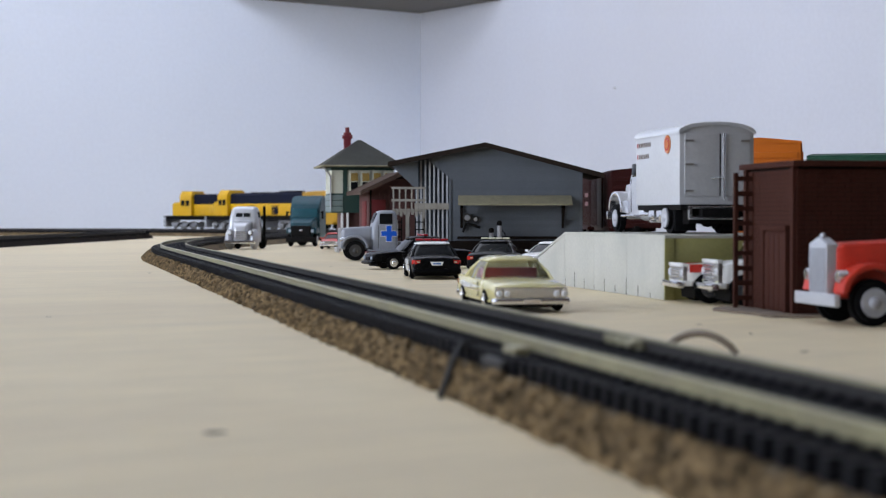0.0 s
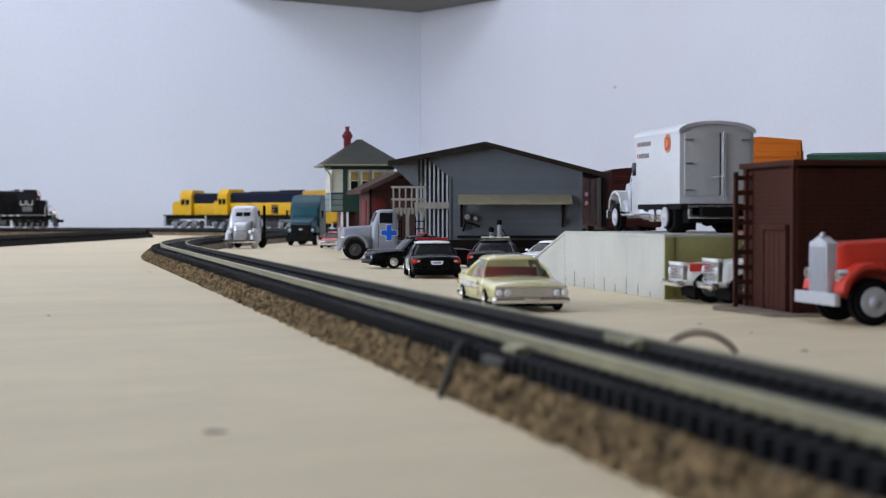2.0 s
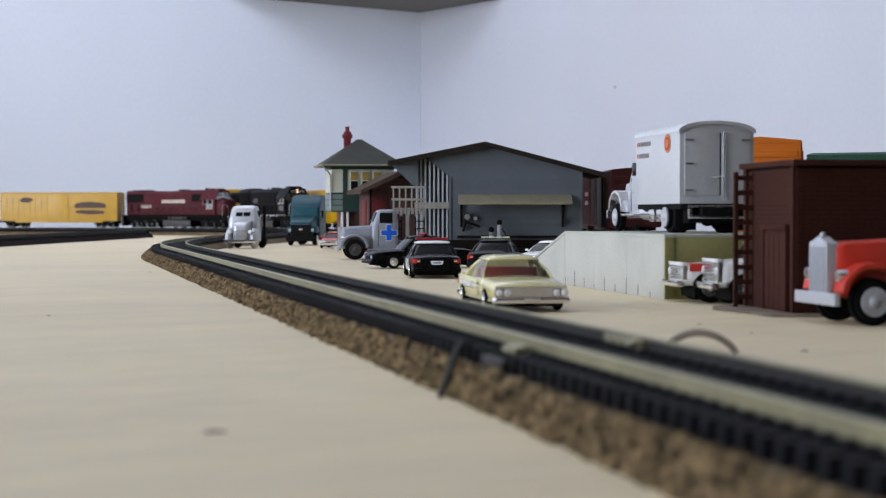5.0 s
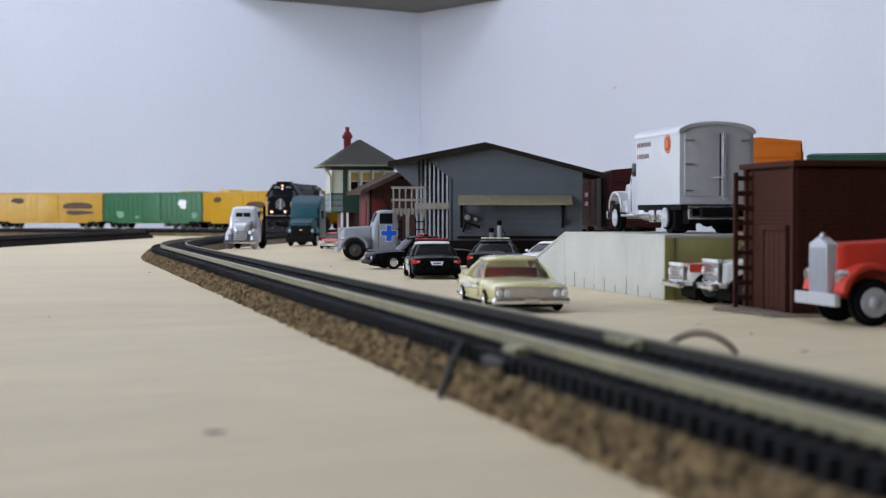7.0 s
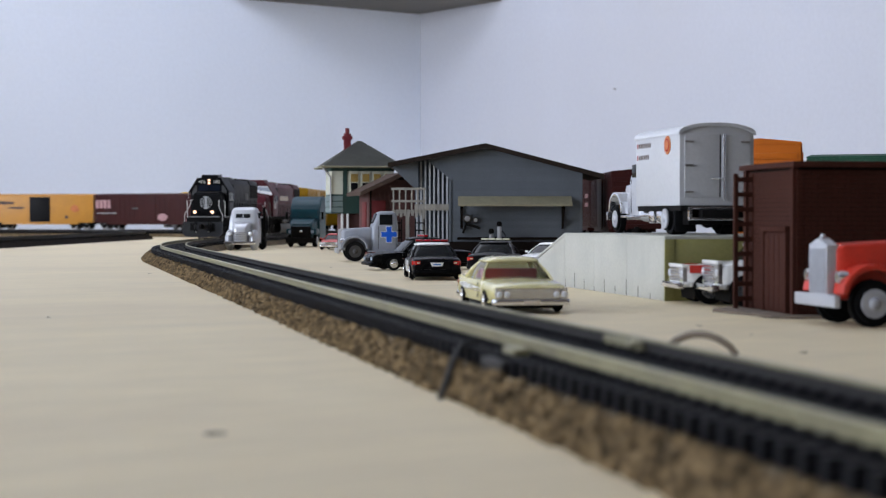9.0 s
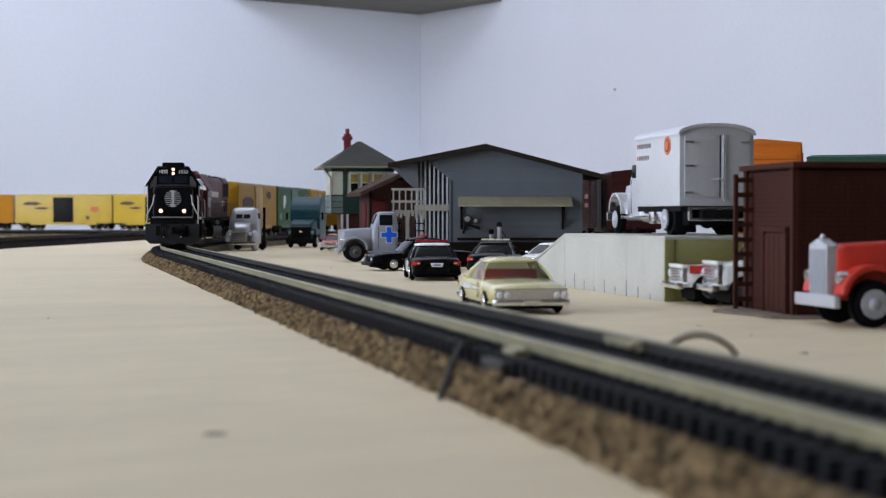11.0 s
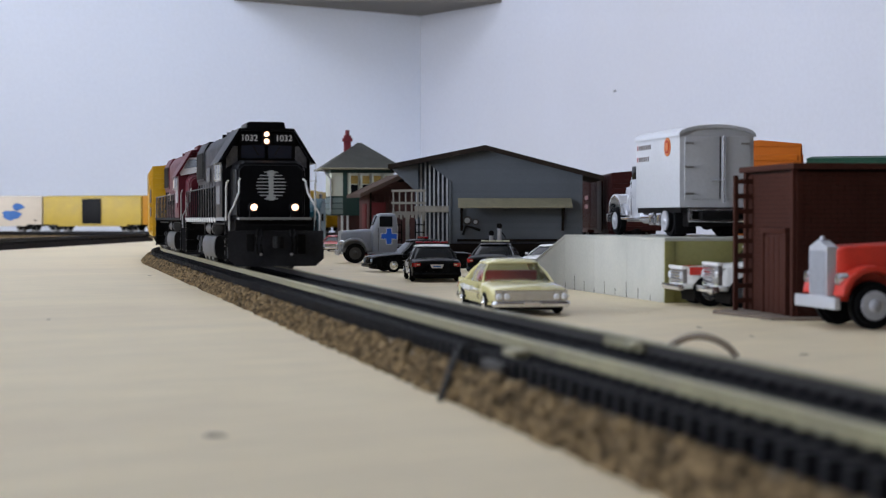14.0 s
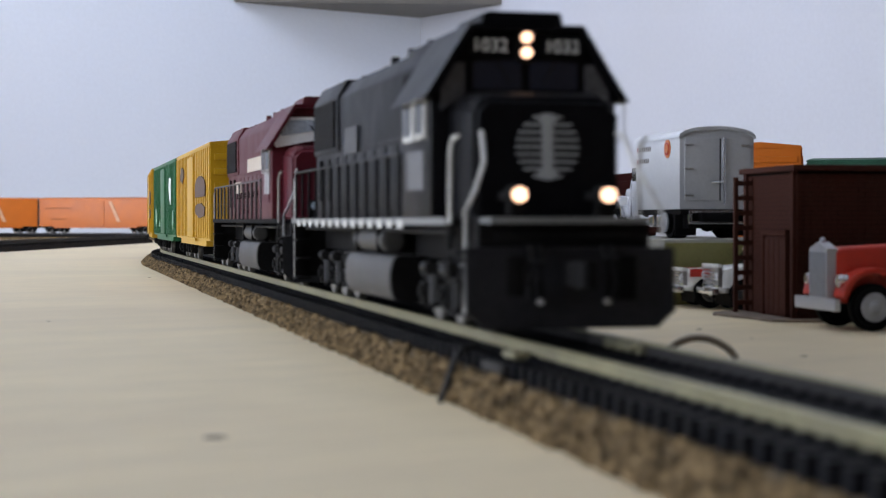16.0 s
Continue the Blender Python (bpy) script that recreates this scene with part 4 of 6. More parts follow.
    for sx in (-1, 1):
        for (y0, y1, r0) in ((cowl + 1.4, f + 1.9, 0.42), (deck - 1.6, b - 1.9, 0.6), ((f + b) / 2 + 1, (f + b) / 2 + 1, 0.32)):
            part("pillar", Shape().tube([(sx * (W - 1.0), y0, zb), (sx * (W - 2.0), y0 + (y1 - y0) * 0.45, zb + (top - zb) * 0.45), (sx * (W - 4.4), y1, top - 0.05)], r0, 6), paint, ob)
        if mirrors:
            part("side_mirror", Shape().box(sx * (W + 0.8) - 0.8, sx * (W + 0.8) + 0.8, cowl + 3, cowl + 4, zb + 0.4, zb + 1.6, 0.3), paint, ob)
        part("trim_strip", Shape().box(sx * (W + 0.02) - 0.12, sx * (W + 0.02) + 0.12, wheels[0] + wr + 1, wheels[1] - wr - 1, 6.0, 6.3), CHROME, ob)
    old = lights == "quad"
    part("front_bumper", Shape().loft([rounded(W * 0.97, -L - 1.0, -L + 2.6, 1.2, clear - 0.9), rounded(W * 1.0, -L - 1.3, -L + 2.6, 1.3, clear - 0.1), rounded(W * 0.97, -L - 1.0, -L + 2.6, 1.2, clear + 0.8)]), CHROME if old else paint, ob)
    part("rear_bumper", Shape().loft([rounded(W * 0.95, L - 2.6, L + 0.7, 1.2, clear - 0.9), rounded(W * 0.98, L - 2.6, L + 1.1, 1.3, clear), rounded(W * 0.95, L - 2.6, L + 0.7, 1.2, clear + 1.2)]), CHROME if old else paint, ob)
    if old:
        part("grille", Shape().box(-W + 1.0, W - 1.0, -L - 0.45, -L + 0.6, clear + 0.9, hood - 2.7, 0.3), STEEL, ob, "wide dark grille behind chrome bars")
        for k in range(5):
            part("grille_bar", Shape().box(-W + 5.4, W - 5.4, -L - 0.75, -L - 0.4, clear + 1.05 + k * 0.5, clear + 1.4 + k * 0.5), CHROME, ob)
        for sx in (-1, 1):
            for k in (1.95, 4.3):
                bez = part("headlight_bezel", Shape().cyl((sx * (W - k), -L - 0.5, clear + 2.2), 1.3, 1.0, "y", 16, bevel=0.25), CHROME, ob, "chrome headlight ring")
                part("headlight", Shape().ball((sx * (W - k), -L - 1.0, clear + 2.2), 0.95, 1, 0.45, 1), LIGHTLENS, bez, "round clear headlight")
        part("hood_lip", Shape().box(-W + 0.9, W - 0.9, -L - 0.55, -L + 0.8, hood - 2.75, hood - 2.3, 0.2), CHROME, ob)
        part("front_plate", Shape().box(-2.4, 2.4, -L - 1.5, -L - 1.2, clear - 0.7, clear + 0.5, 0.05), CREAM, ob, "blank pale number plate")
    elif lights == "modern":
        for sx in (-1, 1):
            part("headlight", Shape().box(min(sx * (W - 1.6), sx * (W - 5)), max(sx * (W - 1.6), sx * (W - 5)), -L - 0.2, -L + 0.8, 5.4, 7.0, 0.3), LIGHTGLASS, ob)
        part("grille", Shape().box(-4, 4, -L - 0.3, -L + 0.5, 4.8, 6.6, 0.2), DARK, ob)
    if tail:
        for sx in (-1, 1):
            lamp = Shape().loft([[(sx * (W * 0.99), L - 3.6, z0) , (sx * (W * 0.955), L - 0.9, z0), (sx * W * 0.86, L + 0.12, z0), (sx * W * 0.66, L + 0.14, z0 + (0.5 if z0 < trunk - 2 else 0)), (sx * W * 0.7, L - 2.2, z0)] for z0 in (trunk - 3.7, trunk - 1.9)])
            part("tail_light", lamp, TAIL, ob, "red wrap-round tail light")
            part("reversing_light", Shape().box(min(sx * W * 0.68, sx * W * 0.80), max(sx * W * 0.68, sx * W * 0.80), L - 0.2, L + 0.3, trunk - 3.0, trunk - 2.5), BEACON_PALE, ob)
        part("licence_plate", Shape().prism([(-2.3, trunk - 4.3), (2.3, trunk - 4.3), (3.0, trunk - 2.6), (-3.0, trunk - 2.6)], L - 0.5, L + 0.35, "y"), OFFWHITE, ob, "white number plate with a dark bar")
        part("plate_bar", Shape().box(-1.7, 1.7, L + 0.3, L + 0.45, trunk - 3.8, trunk - 3.2), BLUE, ob)
        part("trunk_seam", Shape().box(-W * 0.62, W * 0.62, L - 0.6, L + 0.06, trunk - 2.35, trunk - 2.2), DARK, ob)
    if bar:
        y = (f + b) / 2
        part("light_bar_base", Shape().box(-W + 4.0, W - 4.0, y - 1.0, y + 1.0, height + 0.1, height + 0.6), DARK, ob)
        for k in range(4):
            x = -W + 3.6 + (2 * W - 7.2) * k / 4
            part("beacon", Shape().box(x + 0.15, x + (2 * W - 7.2) / 4 - 0.15, y - 1.1, y + 1.1, height + 0.5, height + 1.5, 0.35), bar[k // 2], ob, "roof beacon")
    return ob


def lorry_wheels(ob, xs, ys, r, w, hub):
    for sx in (-1, 1):
        for y in ys:
            wheel(ob, sx * xs, y, r, w, hub, sx)


def conventional_cab(ob, paint, f, width=24.0, hood_z=21.0, cab_z=31.0, hood_len=20.0, cab_len=16.0, grille=None, round_top=True, fender=None, screen=1.0):
    """Bonnet, cab, mudguards and front of a bonneted truck; f is the front's y."""
    W = width / 2
    h = Shape().loft([ring_at(f + 1.0, W * 0.42, 7, hood_z - 1.6), ring_at(f + 3.0, W * 0.5, 7, hood_z - 0.6), ring_at(f + hood_len, W * 0.66, 7, hood_z + 0.4)])
    bmesh.ops.bevel(h.bm, geom=h.bm.edges[:], offset=2.3 if round_top else 1.1, segments=4, affect="EDGES", profile=0.6)
    part("bonnet", h, paint, ob)
    c0, c1 = f + hood_len - 0.8, f + hood_len + cab_len
    if round_top:
        c = Shape().loft([rounded(W * 0.80, c0, c1, 2.2, 7), rounded(W * 0.82, c0, c1, 2.6, hood_z - 2), rounded(W * 0.80, c0 + 0.4, c1, 2.8, hood_z + 1.2), rounded(W * 0.745, c0 + 3.0, c1 - 0.4, 3.2, cab_z - 2.6),
                          rounded(W * 0.68, c0 + 4.2, c1 - 1.4, 3.2, cab_z - 0.7), rounded(W * 0.46, c0 + 6.5, c1 - 3.6, 2.2, cab_z + 0.1)])
    else:
        c = Shape().loft([ring_at(c0, W * 0.80, 7, hood_z + 0.5), ring_at(f + hood_len - 0.2, W * 0.82, 7, hood_z + 1.0), ring_at(f + hood_len + 3.2, W * 0.74, 7, cab_z), ring_at(c1, W * 0.78, 7, cab_z)])
        bmesh.ops.bevel(c.bm, geom=c.bm.edges[:], offset=0.6, segments=4, affect="EDGES", profile=0.6)
    part("cab", c, paint, ob)
    slope = Matrix.Translation((0, f + hood_len + 1.35, (hood_z + cab_z) / 2 + 0.4)) @ Matrix.Rotation(radians(-20), 4, "X")
    for sx in (-1, 1):
        part("windscreen", Shape().box(min(sx * 0.35, sx * W * 0.60 * screen), max(sx * 0.35, sx * W * 0.60 * screen), -0.5, 0.3, (-(cab_z - hood_z) / 2 + 2.0) * screen, ((cab_z - hood_z) / 2 - 1.8) * screen, 0.2, m=slope), GLASS, ob)
        part("side_window", Shape().box(sx * W * 0.775 - 0.5, sx * W * 0.775 + 0.5, f + hood_len + 4.2, f + hood_len + cab_len - 3.5, hood_z + 1.8, cab_z - 2.0, 0.4), GLASS, ob)
        part("door_line", Shape().box(sx * W * 0.80 - 0.25, sx * W * 0.80 + 0.25, f + hood_len + 3.2, f + hood_len + 3.5, 8, hood_z + 1), DARK, ob)
        fen = Shape()
        pts_o, pts_i = [], []
        for k in range(11):
            a = math.pi * (-0.02 + 1.0 * k / 10)
            pts_o.append((f + 9.0 + 9.0 * math.cos(a), 8.2 + 8.2 * math.sin(a)))
            pts_i.append((f + 9.0 + 7.4 * math.cos(a), 8.2 + 6.7 * math.sin(a)))
        fen.prism(pts_o + pts_i[::-1], min(sx * W * 0.5, sx * W), max(sx * W * 0.5, sx * W), "x", 0.5)
        part("mudguard", fen, fender or paint, ob, "rounded front mudguard")
        part("headlight", Shape().cyl((sx * W * 0.76, f + 1.2, 13.0), 1.7, 3.0, "y", 14, bevel=0.4), CHROME, ob, "round chrome headlight")
        part("running_board", Shape().box(min(sx * W * 0.6, sx * W), max(sx * W * 0.6, sx * W), f + 17.5, f + hood_len + cab_len, 6.0, 7.0, 0.2), fender or paint, ob)
    gm = grille or CHROME
    part("grille", Shape().box(-W * 0.40, W * 0.40, f - 0.2, f + 2.2, 7.5, hood_z - 0.8, 0.4), gm, ob)
    for k in range(7):
        x = -W * 0.34 + k * W * 0.68 / 6
        part("grille_bar", Shape().box(x - 0.18, x + 0.18, f - 0.6, f, 8.2, hood_z - 1.6), SILVER, ob)
    part("front_bumper", Shape().box(-W, W, f - 2.2, f - 0.6, 5.2, 8.4, 0.4), gm, ob, "deep front bumper")


LIGHTLENS = mat("headlight_lens", (0.75, 0.77, 0.80), 0.15, vary=0.05, scale=300, coat=0.5)
TAIL = mat("tail_red", (0.45, 0.02, 0.015), 0.2, vary=0.1, scale=200, coat=0.5)
BEACON_RED = mat("beacon_red", (0.36, 0.012, 0.022), 0.15, vary=0.1, scale=200, coat=0.6)
BEACON_PALE = mat("beacon_pale", (0.55, 0.55, 0.40), 0.2, vary=0.1, scale=200)
IMPALA = mat("pale_yellow_enamel", (0.60, 0.54, 0.25), 0.25, vary=0.06, scale=120, coat=0.5, bump=0.03)
CARBLACK = mat("gloss_black", (0.003, 0.003, 0.0035), 0.28, vary=0.2, scale=150, bump=0.02, spec=0.08)
CARWHITE = mat("white_enamel", (0.72, 0.72, 0.70), 0.28, vary=0.05, scale=120, coat=0.4, bump=0.03)
CARRED = mat("red_enamel", (0.50, 0.028, 0.018), 0.3, vary=0.1, scale=120, coat=0.4, bump=0.03)
TRUCKRED = mat("truck_red", (0.50, 0.030, 0.014), 0.42, vary=0.12, scale=110, dirt=(0.36, 0.03, 0.02), dirt_amount=0.5)
TEAL = mat("teal_paint", (0.006, 0.048, 0.066), 0.45, spec=0.3, vary=0.15, scale=110)
TRUCKGREY = mat("truck_grey", (0.25, 0.27, 0.31), 0.4, vary=0.1, scale=110, dirt=(0.22, 0.23, 0.26), dirt_amount=0.4)
TEALGLASS = mat("teal_glass", (0.02, 0.085, 0.11), 0.25, vary=0.2, scale=80)
CROSSBLUE = mat("cross_blue", (0.0, 0.09, 0.55), 0.4, vary=0.1, scale=200)
REDSEAT = mat("red_vinyl", (0.32, 0.02, 0.015), 0.45, vary=0.15, scale=150)
CLEAR = clear_pane("clear_window", (0.86, 0.88, 0.82))

# coupe beside the main line
impala = automobile("coupe", "pale yellow sixties coupe with red seats and chrome grille", "car", pose(20.7, 526, 0, 0, 0, 9.5), IMPALA, 62, 23.4, 15.8, 9.9, 10.0,
                    cab=(-6, 9), rake=(7.5, 9.5), wr=3.4, wheels=(-19, 18), lights="quad", inside=REDSEAT, tail=True, glass_mat=CLEAR, crown=0.5, mirrors=False)
for sx in (-1, 1):
    part("side_spear", Shape().prism([(-14, 7.0), (18, 6.0), (23, 7.6), (18, 8.0)], min(sx * 11.4, sx * 11.75), max(sx * 11.4, sx * 11.75), "x", 0.1), CARWHITE, impala, "white side spear")
    part("tail_fin", Shape().prism([(12, 9.2), (29, 8.6), (30, 9.4), (24, 9.9)], min(sx * 8.6, sx * 11.0), max(sx * 8.6, sx * 11.0), "x", 0.3), IMPALA, impala)
    part("round_tail_light", Shape().cyl((sx * 7.0, 30.8, 6.6), 1.2, 0.8, "y", 14), TAIL, impala)
police = automobile("police_car", "black and white police sedan with red roof beacons", "car", pose(-5.4, 787, 0, 0, 0, 185.5), CARBLACK, 57, 22.6, 16.6, 10.0, 10.6, roof=CARWHITE,
                    second=CARWHITE, bar=(BEACON_RED, BEACON_RED))
automobile("police_car", "glossy black sedan with silver hubcaps and red roof beacons", "car", pose(-13, 916, 0, 0, 0, -73), CARBLACK, 57, 21.5, 17.4, 10.2, 10.8, cab=(-6, 10), rake=(6.5, 6.5), bar=(BEACON_RED, BEACON_RED))
automobile("police_car", "black sedan with a pale roof light bar", "car", pose(27, 862, 0, 0, 0, 170), CARBLACK, 57, 22.0, 16.2, 10, 10.6, roof=CARBLACK, bar=(BEACON_PALE, BEACON_PALE))
automobile("coupe", "silver-white coupe with bright headlights", "car", pose(60, 925, 0, 0, 0, -28), CARWHITE, 54, 21, 14.5, 9, 9.4, lights="quad")
automobile("coupe", "small red coupe parked by the signal tower", "car", pose(-93.5, 1474, 0, 0, 0, -6), CARRED, 50, 20, 14, 9, 9.2, lights="quad")


def box_truck():
    """Silver delivery truck with a tall round-topped van body."""
    ob = thing("box_truck", "silver delivery truck with round-topped van body and chrome", "truck", pose(90.0, 646, 22.05, 0, 0, 191.5))
    conventional_cab(ob, SILVER, -50, 26, 20, 29, 20, 14, fender=CHROME)
    part("chassis", Shape().box(-7, 7, -30, 44, 6.0, 9.0, 0.4), DARK, ob)
    z0, z1 = 10.5, 36.4
    prof = [(-14.0, z0), (-14.0, z1)] + [(-14.0 * math.cos(math.pi * k / 12), z1 + 3.4 * math.sin(math.pi * k / 12)) for k in range(1, 12)] + [(14.0, z1), (14.0, z0)]
    part("van_body", Shape().prism(prof, -10, 40, "y", 0.4), VANSILVER, ob, "silver-grey van body")
    cap = [(-14.5, z1 - 0.6), (-14.5, z1 + 0.2)] + [(-14.5 * math.cos(math.pi * k / 12), z1 + 0.2 + 3.6 * math.sin(math.pi * k / 12)) for k in range(1, 12)] + [(14.5, z1 + 0.2), (14.5, z1 - 0.6)]
    cap += [(13.6 * math.cos(math.pi * k / 12), z1 - 0.6 + 3.2 * math.sin(math.pi * k / 12)) for k in range(1, 12)]
    part("roof_cap", Shape().prism(cap, -10.6, 40.7, "y"), VANSILVER, ob, "curved roof cap with a rim")
    door = Shape().box(-0.9, 12.2, 40.0, 40.45, z0 + 3.0, z1 - 0.6, 0.15)
    part("door", door, VANSILVER, ob)
    d2 = part("door", Shape().box(-12.4, -1.3, 40.0, 40.45, z0 + 3.0, z1 - 0.6, 0.15), VANSILVER, ob)
    part("door_seam", Shape().box(-1.3, -0.9, 40.0, 40.5, z0 + 3, z1 - 0.6), DARK, ob)
    for x, zs in ((9.6, (15, 24.5, 33)), (-11.6, (33, 15))):
        for z in zs:
            part("hinge", Shape().box(x - 0.6, x + 2.6, 40.3, 41.0, z, z + 0.7, 0.2), STEEL, ob)
    part("lock_bar", Shape().tube([(-2.4, 41.0, z0 + 1.8), (-2.4, 41.0, z1 - 0.4)], 0.4, 8), CHROME, ob, "upright chrome lock bar")
    part("latch_handle", Shape().tube([(-2.4, 41.4, 20.3), (2.6, 41.4, 20.0)], 0.4, 8), CHROME, ob)
    part("rear_bumper", Shape().box(-11, 11, 40, 42, 5.2, 6.2, 0.2).box(-11, -10, 40, 42, 6, 9.8).box(-1, 0, 40, 42, 6, 9.8).box(10, 11, 40, 42, 6, 9.8).box(-11, 11, 40.3, 41.7, 9.2, 10.0, 0.2), CHROME, ob, "chrome step bumper")
    part("axle", Shape().box(-10, 10, 28, 33, 4, 7.5, 0.6).ball((0, 30.5, 5.5), 3.2), DARK, ob)
    # dark block, added with the sheets below to black out the underside
    part("underside_block", Shape().box(-10.5, 10.5, 33, 39.8, 3.6, 10.4, 0.4), DARK, ob)
    for sx in (-1, 1):
        part("fuel_tank", Shape().cyl((sx * 9.5, -6, 7.0), 2.4, 12, "y", 14, bevel=0.4), CHROME, ob)
    part("underside_filler", Shape().box(-13.4, -5.4, 33.0, 33.6, 1.0, 9.6, 0.15), RUBBER, ob, "black sheet added to darken the gap under the van")
    part("underside_filler", Shape().box(5.4, 13.4, 33.0, 33.6, 1.0, 9.6, 0.15), RUBBER, ob, "black sheet added to darken the gap under the van")
    part("van_floor", Shape().box(-13.4, 13.4, -9.5, 39.5, 8.6, 10.6, 0.2), DARK, ob)
    for y in (2, 11):
        part("battery_box", Shape().box(8.5, 13.0, y, y + 6, 4.0, 8.6, 0.8), CHROME, ob, "small chrome box under the van floor")
    lorry_wheels(ob, 11.0, (-41,), 5.6, 3.4, SILVER)
    lorry_wheels(ob, 9.4, (24,), 5.8, 8.6, SILVER)
    for sx in (1,):
        for z, n in ((32.4, 8), (28.0, 7)):
            for k in range(n):
                part("lettering_bar", Shape().box(sx * 14.05, sx * 14.15, -8.0 + k * 2.1, -7.1 + k * 2.1, z, z + 1.7), INK if k else TAIL, ob)
        em = part("emblem", Shape().cyl((sx * 14.1, 27, 32.5), 3.4, 0.3, "x", 24), ORANGE, ob, "round orange emblem")
        part("emblem_ring", Shape().cyl((sx * 14.2, 27, 32.5), 2.4, 0.35, "x", 20), TAIL, em)
        part("emblem_core", Shape().cyl((sx * 14.2, 27, 32.5), 1.7, 0.6, "x", 20), ORANGE, em)
    return ob


box_truck()

red_truck = thing("tractor_truck", "red bonneted tractor truck with silver radiator grille", "truck", pose(128.9, 450.5, 0, 0, 0, -79))
conventional_cab(red_truck, TRUCKRED, -30, 26, 22, 33, 24, 18, grille=SILVER, round_top=False)
part("radiator_shell", Shape().prism([(-5.6, 7.6), (-5.6, 21.2), (0, 23.0), (5.6, 21.2), (5.6, 7.6)], -31.2, -28.0, "y", 0.3), SILVER, red_truck, "tall silver radiator shell")
for k in range(9):
    part("radiator_bar", Shape().box(-4.4 + 1.1 * k - 0.3, -4.4 + 1.1 * k + 0.3, -31.6, -31.1, 8.6, 20.2, 0.1), GREYPAINT, red_truck)
part("radiator_cap", Shape().ball((0, -29.8, 23.3), 0.8), SILVER, red_truck)
part("chassis", Shape().box(-6, 6, -22, 36, 6, 9, 0.4), DARK, red_truck)
lorry_wheels(red_truck, 10.6, (-21,), 6.2, 4.0, GREYPAINT)
lorry_wheels(red_truck, 10.4, (18, 31.5), 6.2, 5.5, GREYPAINT)
for k in range(5):
    part("cab_marker_light", Shape().ball((-6 + 3 * k, -2, 33.2), 0.6), BEACON_PALE, red_truck)

for (x, y, rz, lab, dz) in ((102.8, 562, -84, "white pickup truck with a red band", 0), (111.0, 542.5, -84, "white and chrome pickup truck with wide grille", 1.6)):
    pk = automobile("pickup_truck", lab, "truck", pose(x, y, 0, 0, 0, rz), CARWHITE, 50, 20.5, 20 + dz, 13.4 + dz, 12.5, cab=(-2, 8), rake=(4, 1.5), wheels=(-17.0, 15), wr=5.2, lights="none", tail=False, clear=6.6, boxy=0.7)
    part("front_face", Shape().box(-9.4, 9.4, -26.0, -24.6, 7.0, 12.2 + dz, 0.4), STEEL, pk, "bright grille surround")
    for k in range(5):
        part("grille_bar", Shape().box(-6.6, 6.6, -26.5, -25.9, 7.5 + k * (0.95 + dz / 5), 8.0 + k * (0.95 + dz / 5), 0.1), CHROME, pk, "bright grille bar")
    for sx in (-1, 1):
        part("headlight", Shape().cyl((sx * 8.0, -26.1, 9.9 + dz * 0.6), 1.3, 0.8, "y", 14, bevel=0.2), LIGHTLENS, pk, "round headlight")
        part("parking_light", Shape().box(sx * 8.0 - 1.2, sx * 8.0 + 1.2, -26.3, -25.9, 7.4, 8.1, 0.1), BEACON_PALE, pk)
    part("hood_lip", Shape().box(-9.6, 9.6, -26.3, -24.4, 12.0 + dz, 13.1 + dz, 0.3), CARWHITE, pk, "white bonnet lip")
    part("bumper", Shape().box(-10.8, 10.8, -28.4, -26.0, 5.2, 7.2, 0.5), CHROME, pk, "bright front bumper")
    if not dz:
        for sx in (-1, 1):
            part("side_band", Shape().box(sx * 10.2 - 0.25, sx * 10.2 + 0.25, -24, 20, 10.2, 12.8, 0.1), CARRED, pk, "red side band")

# grey truck with a blue cross on its door
grey = thing("stake_truck", "grey fifties truck with a blue cross on the door", "truck", pose(-41.0, 1094, 0, 0, 0, -83))
conventional_cab(grey, TRUCKGREY, -26, 26, 21.5, 32, 21, 16, grille=SILVER)
part("chassis", Shape().box(-6, 6, -18, 40, 6, 9, 0.4), DARK, grey)
part("flat_bed", Shape().box(-12.5, 12.5, 12.5, 44, 10, 12, 0.3), TRUCKGREY, grey)
for sx in (-1, 1):
    part("cross_ground", Shape().box(sx * 10.72 - 0.2, sx * 10.72 + 0.2, -0.2, 10.6, 15.3, 19.1).box(sx * 10.72 - 0.2, sx * 10.72 + 0.2, 3.2, 7.2, 11.9, 22.5), OFFWHITE, grey, "white edging of the cross")
    part("blue_cross", Shape().box(sx * 10.78 - 0.25, sx * 10.78 + 0.25, 0.2, 10.2, 15.6, 18.8).box(sx * 10.78 - 0.25, sx * 10.78 + 0.25, 3.5, 6.9, 12.2, 22.2), CROSSBLUE, grey, "blue cross emblem")
lorry_wheels(grey, 10.8, (-16.5,), 6.4, 3.8, TANKGREY)
lorry_wheels(grey, 10.4, (30,), 6.4, 5.5, SILVER)

silver = thing("delivery_truck", "silver-grey forties truck parked beside the track", "truck", pose(-170, 1462, 0, 0, 0, -5))
nose = Shape().loft([ring_at(-25, 5.2, 6, 19.5), ring_at(-21, 6.6, 6, 22.5), ring_at(-10, 8.6, 6, 24.5)])
bmesh.ops.bevel(nose.bm, geom=nose.bm.edges[:], offset=2.4, segments=4, affect="EDGES", profile=0.6)
part("bonnet", nose, SILVER, silver, "narrow rounded bonnet")
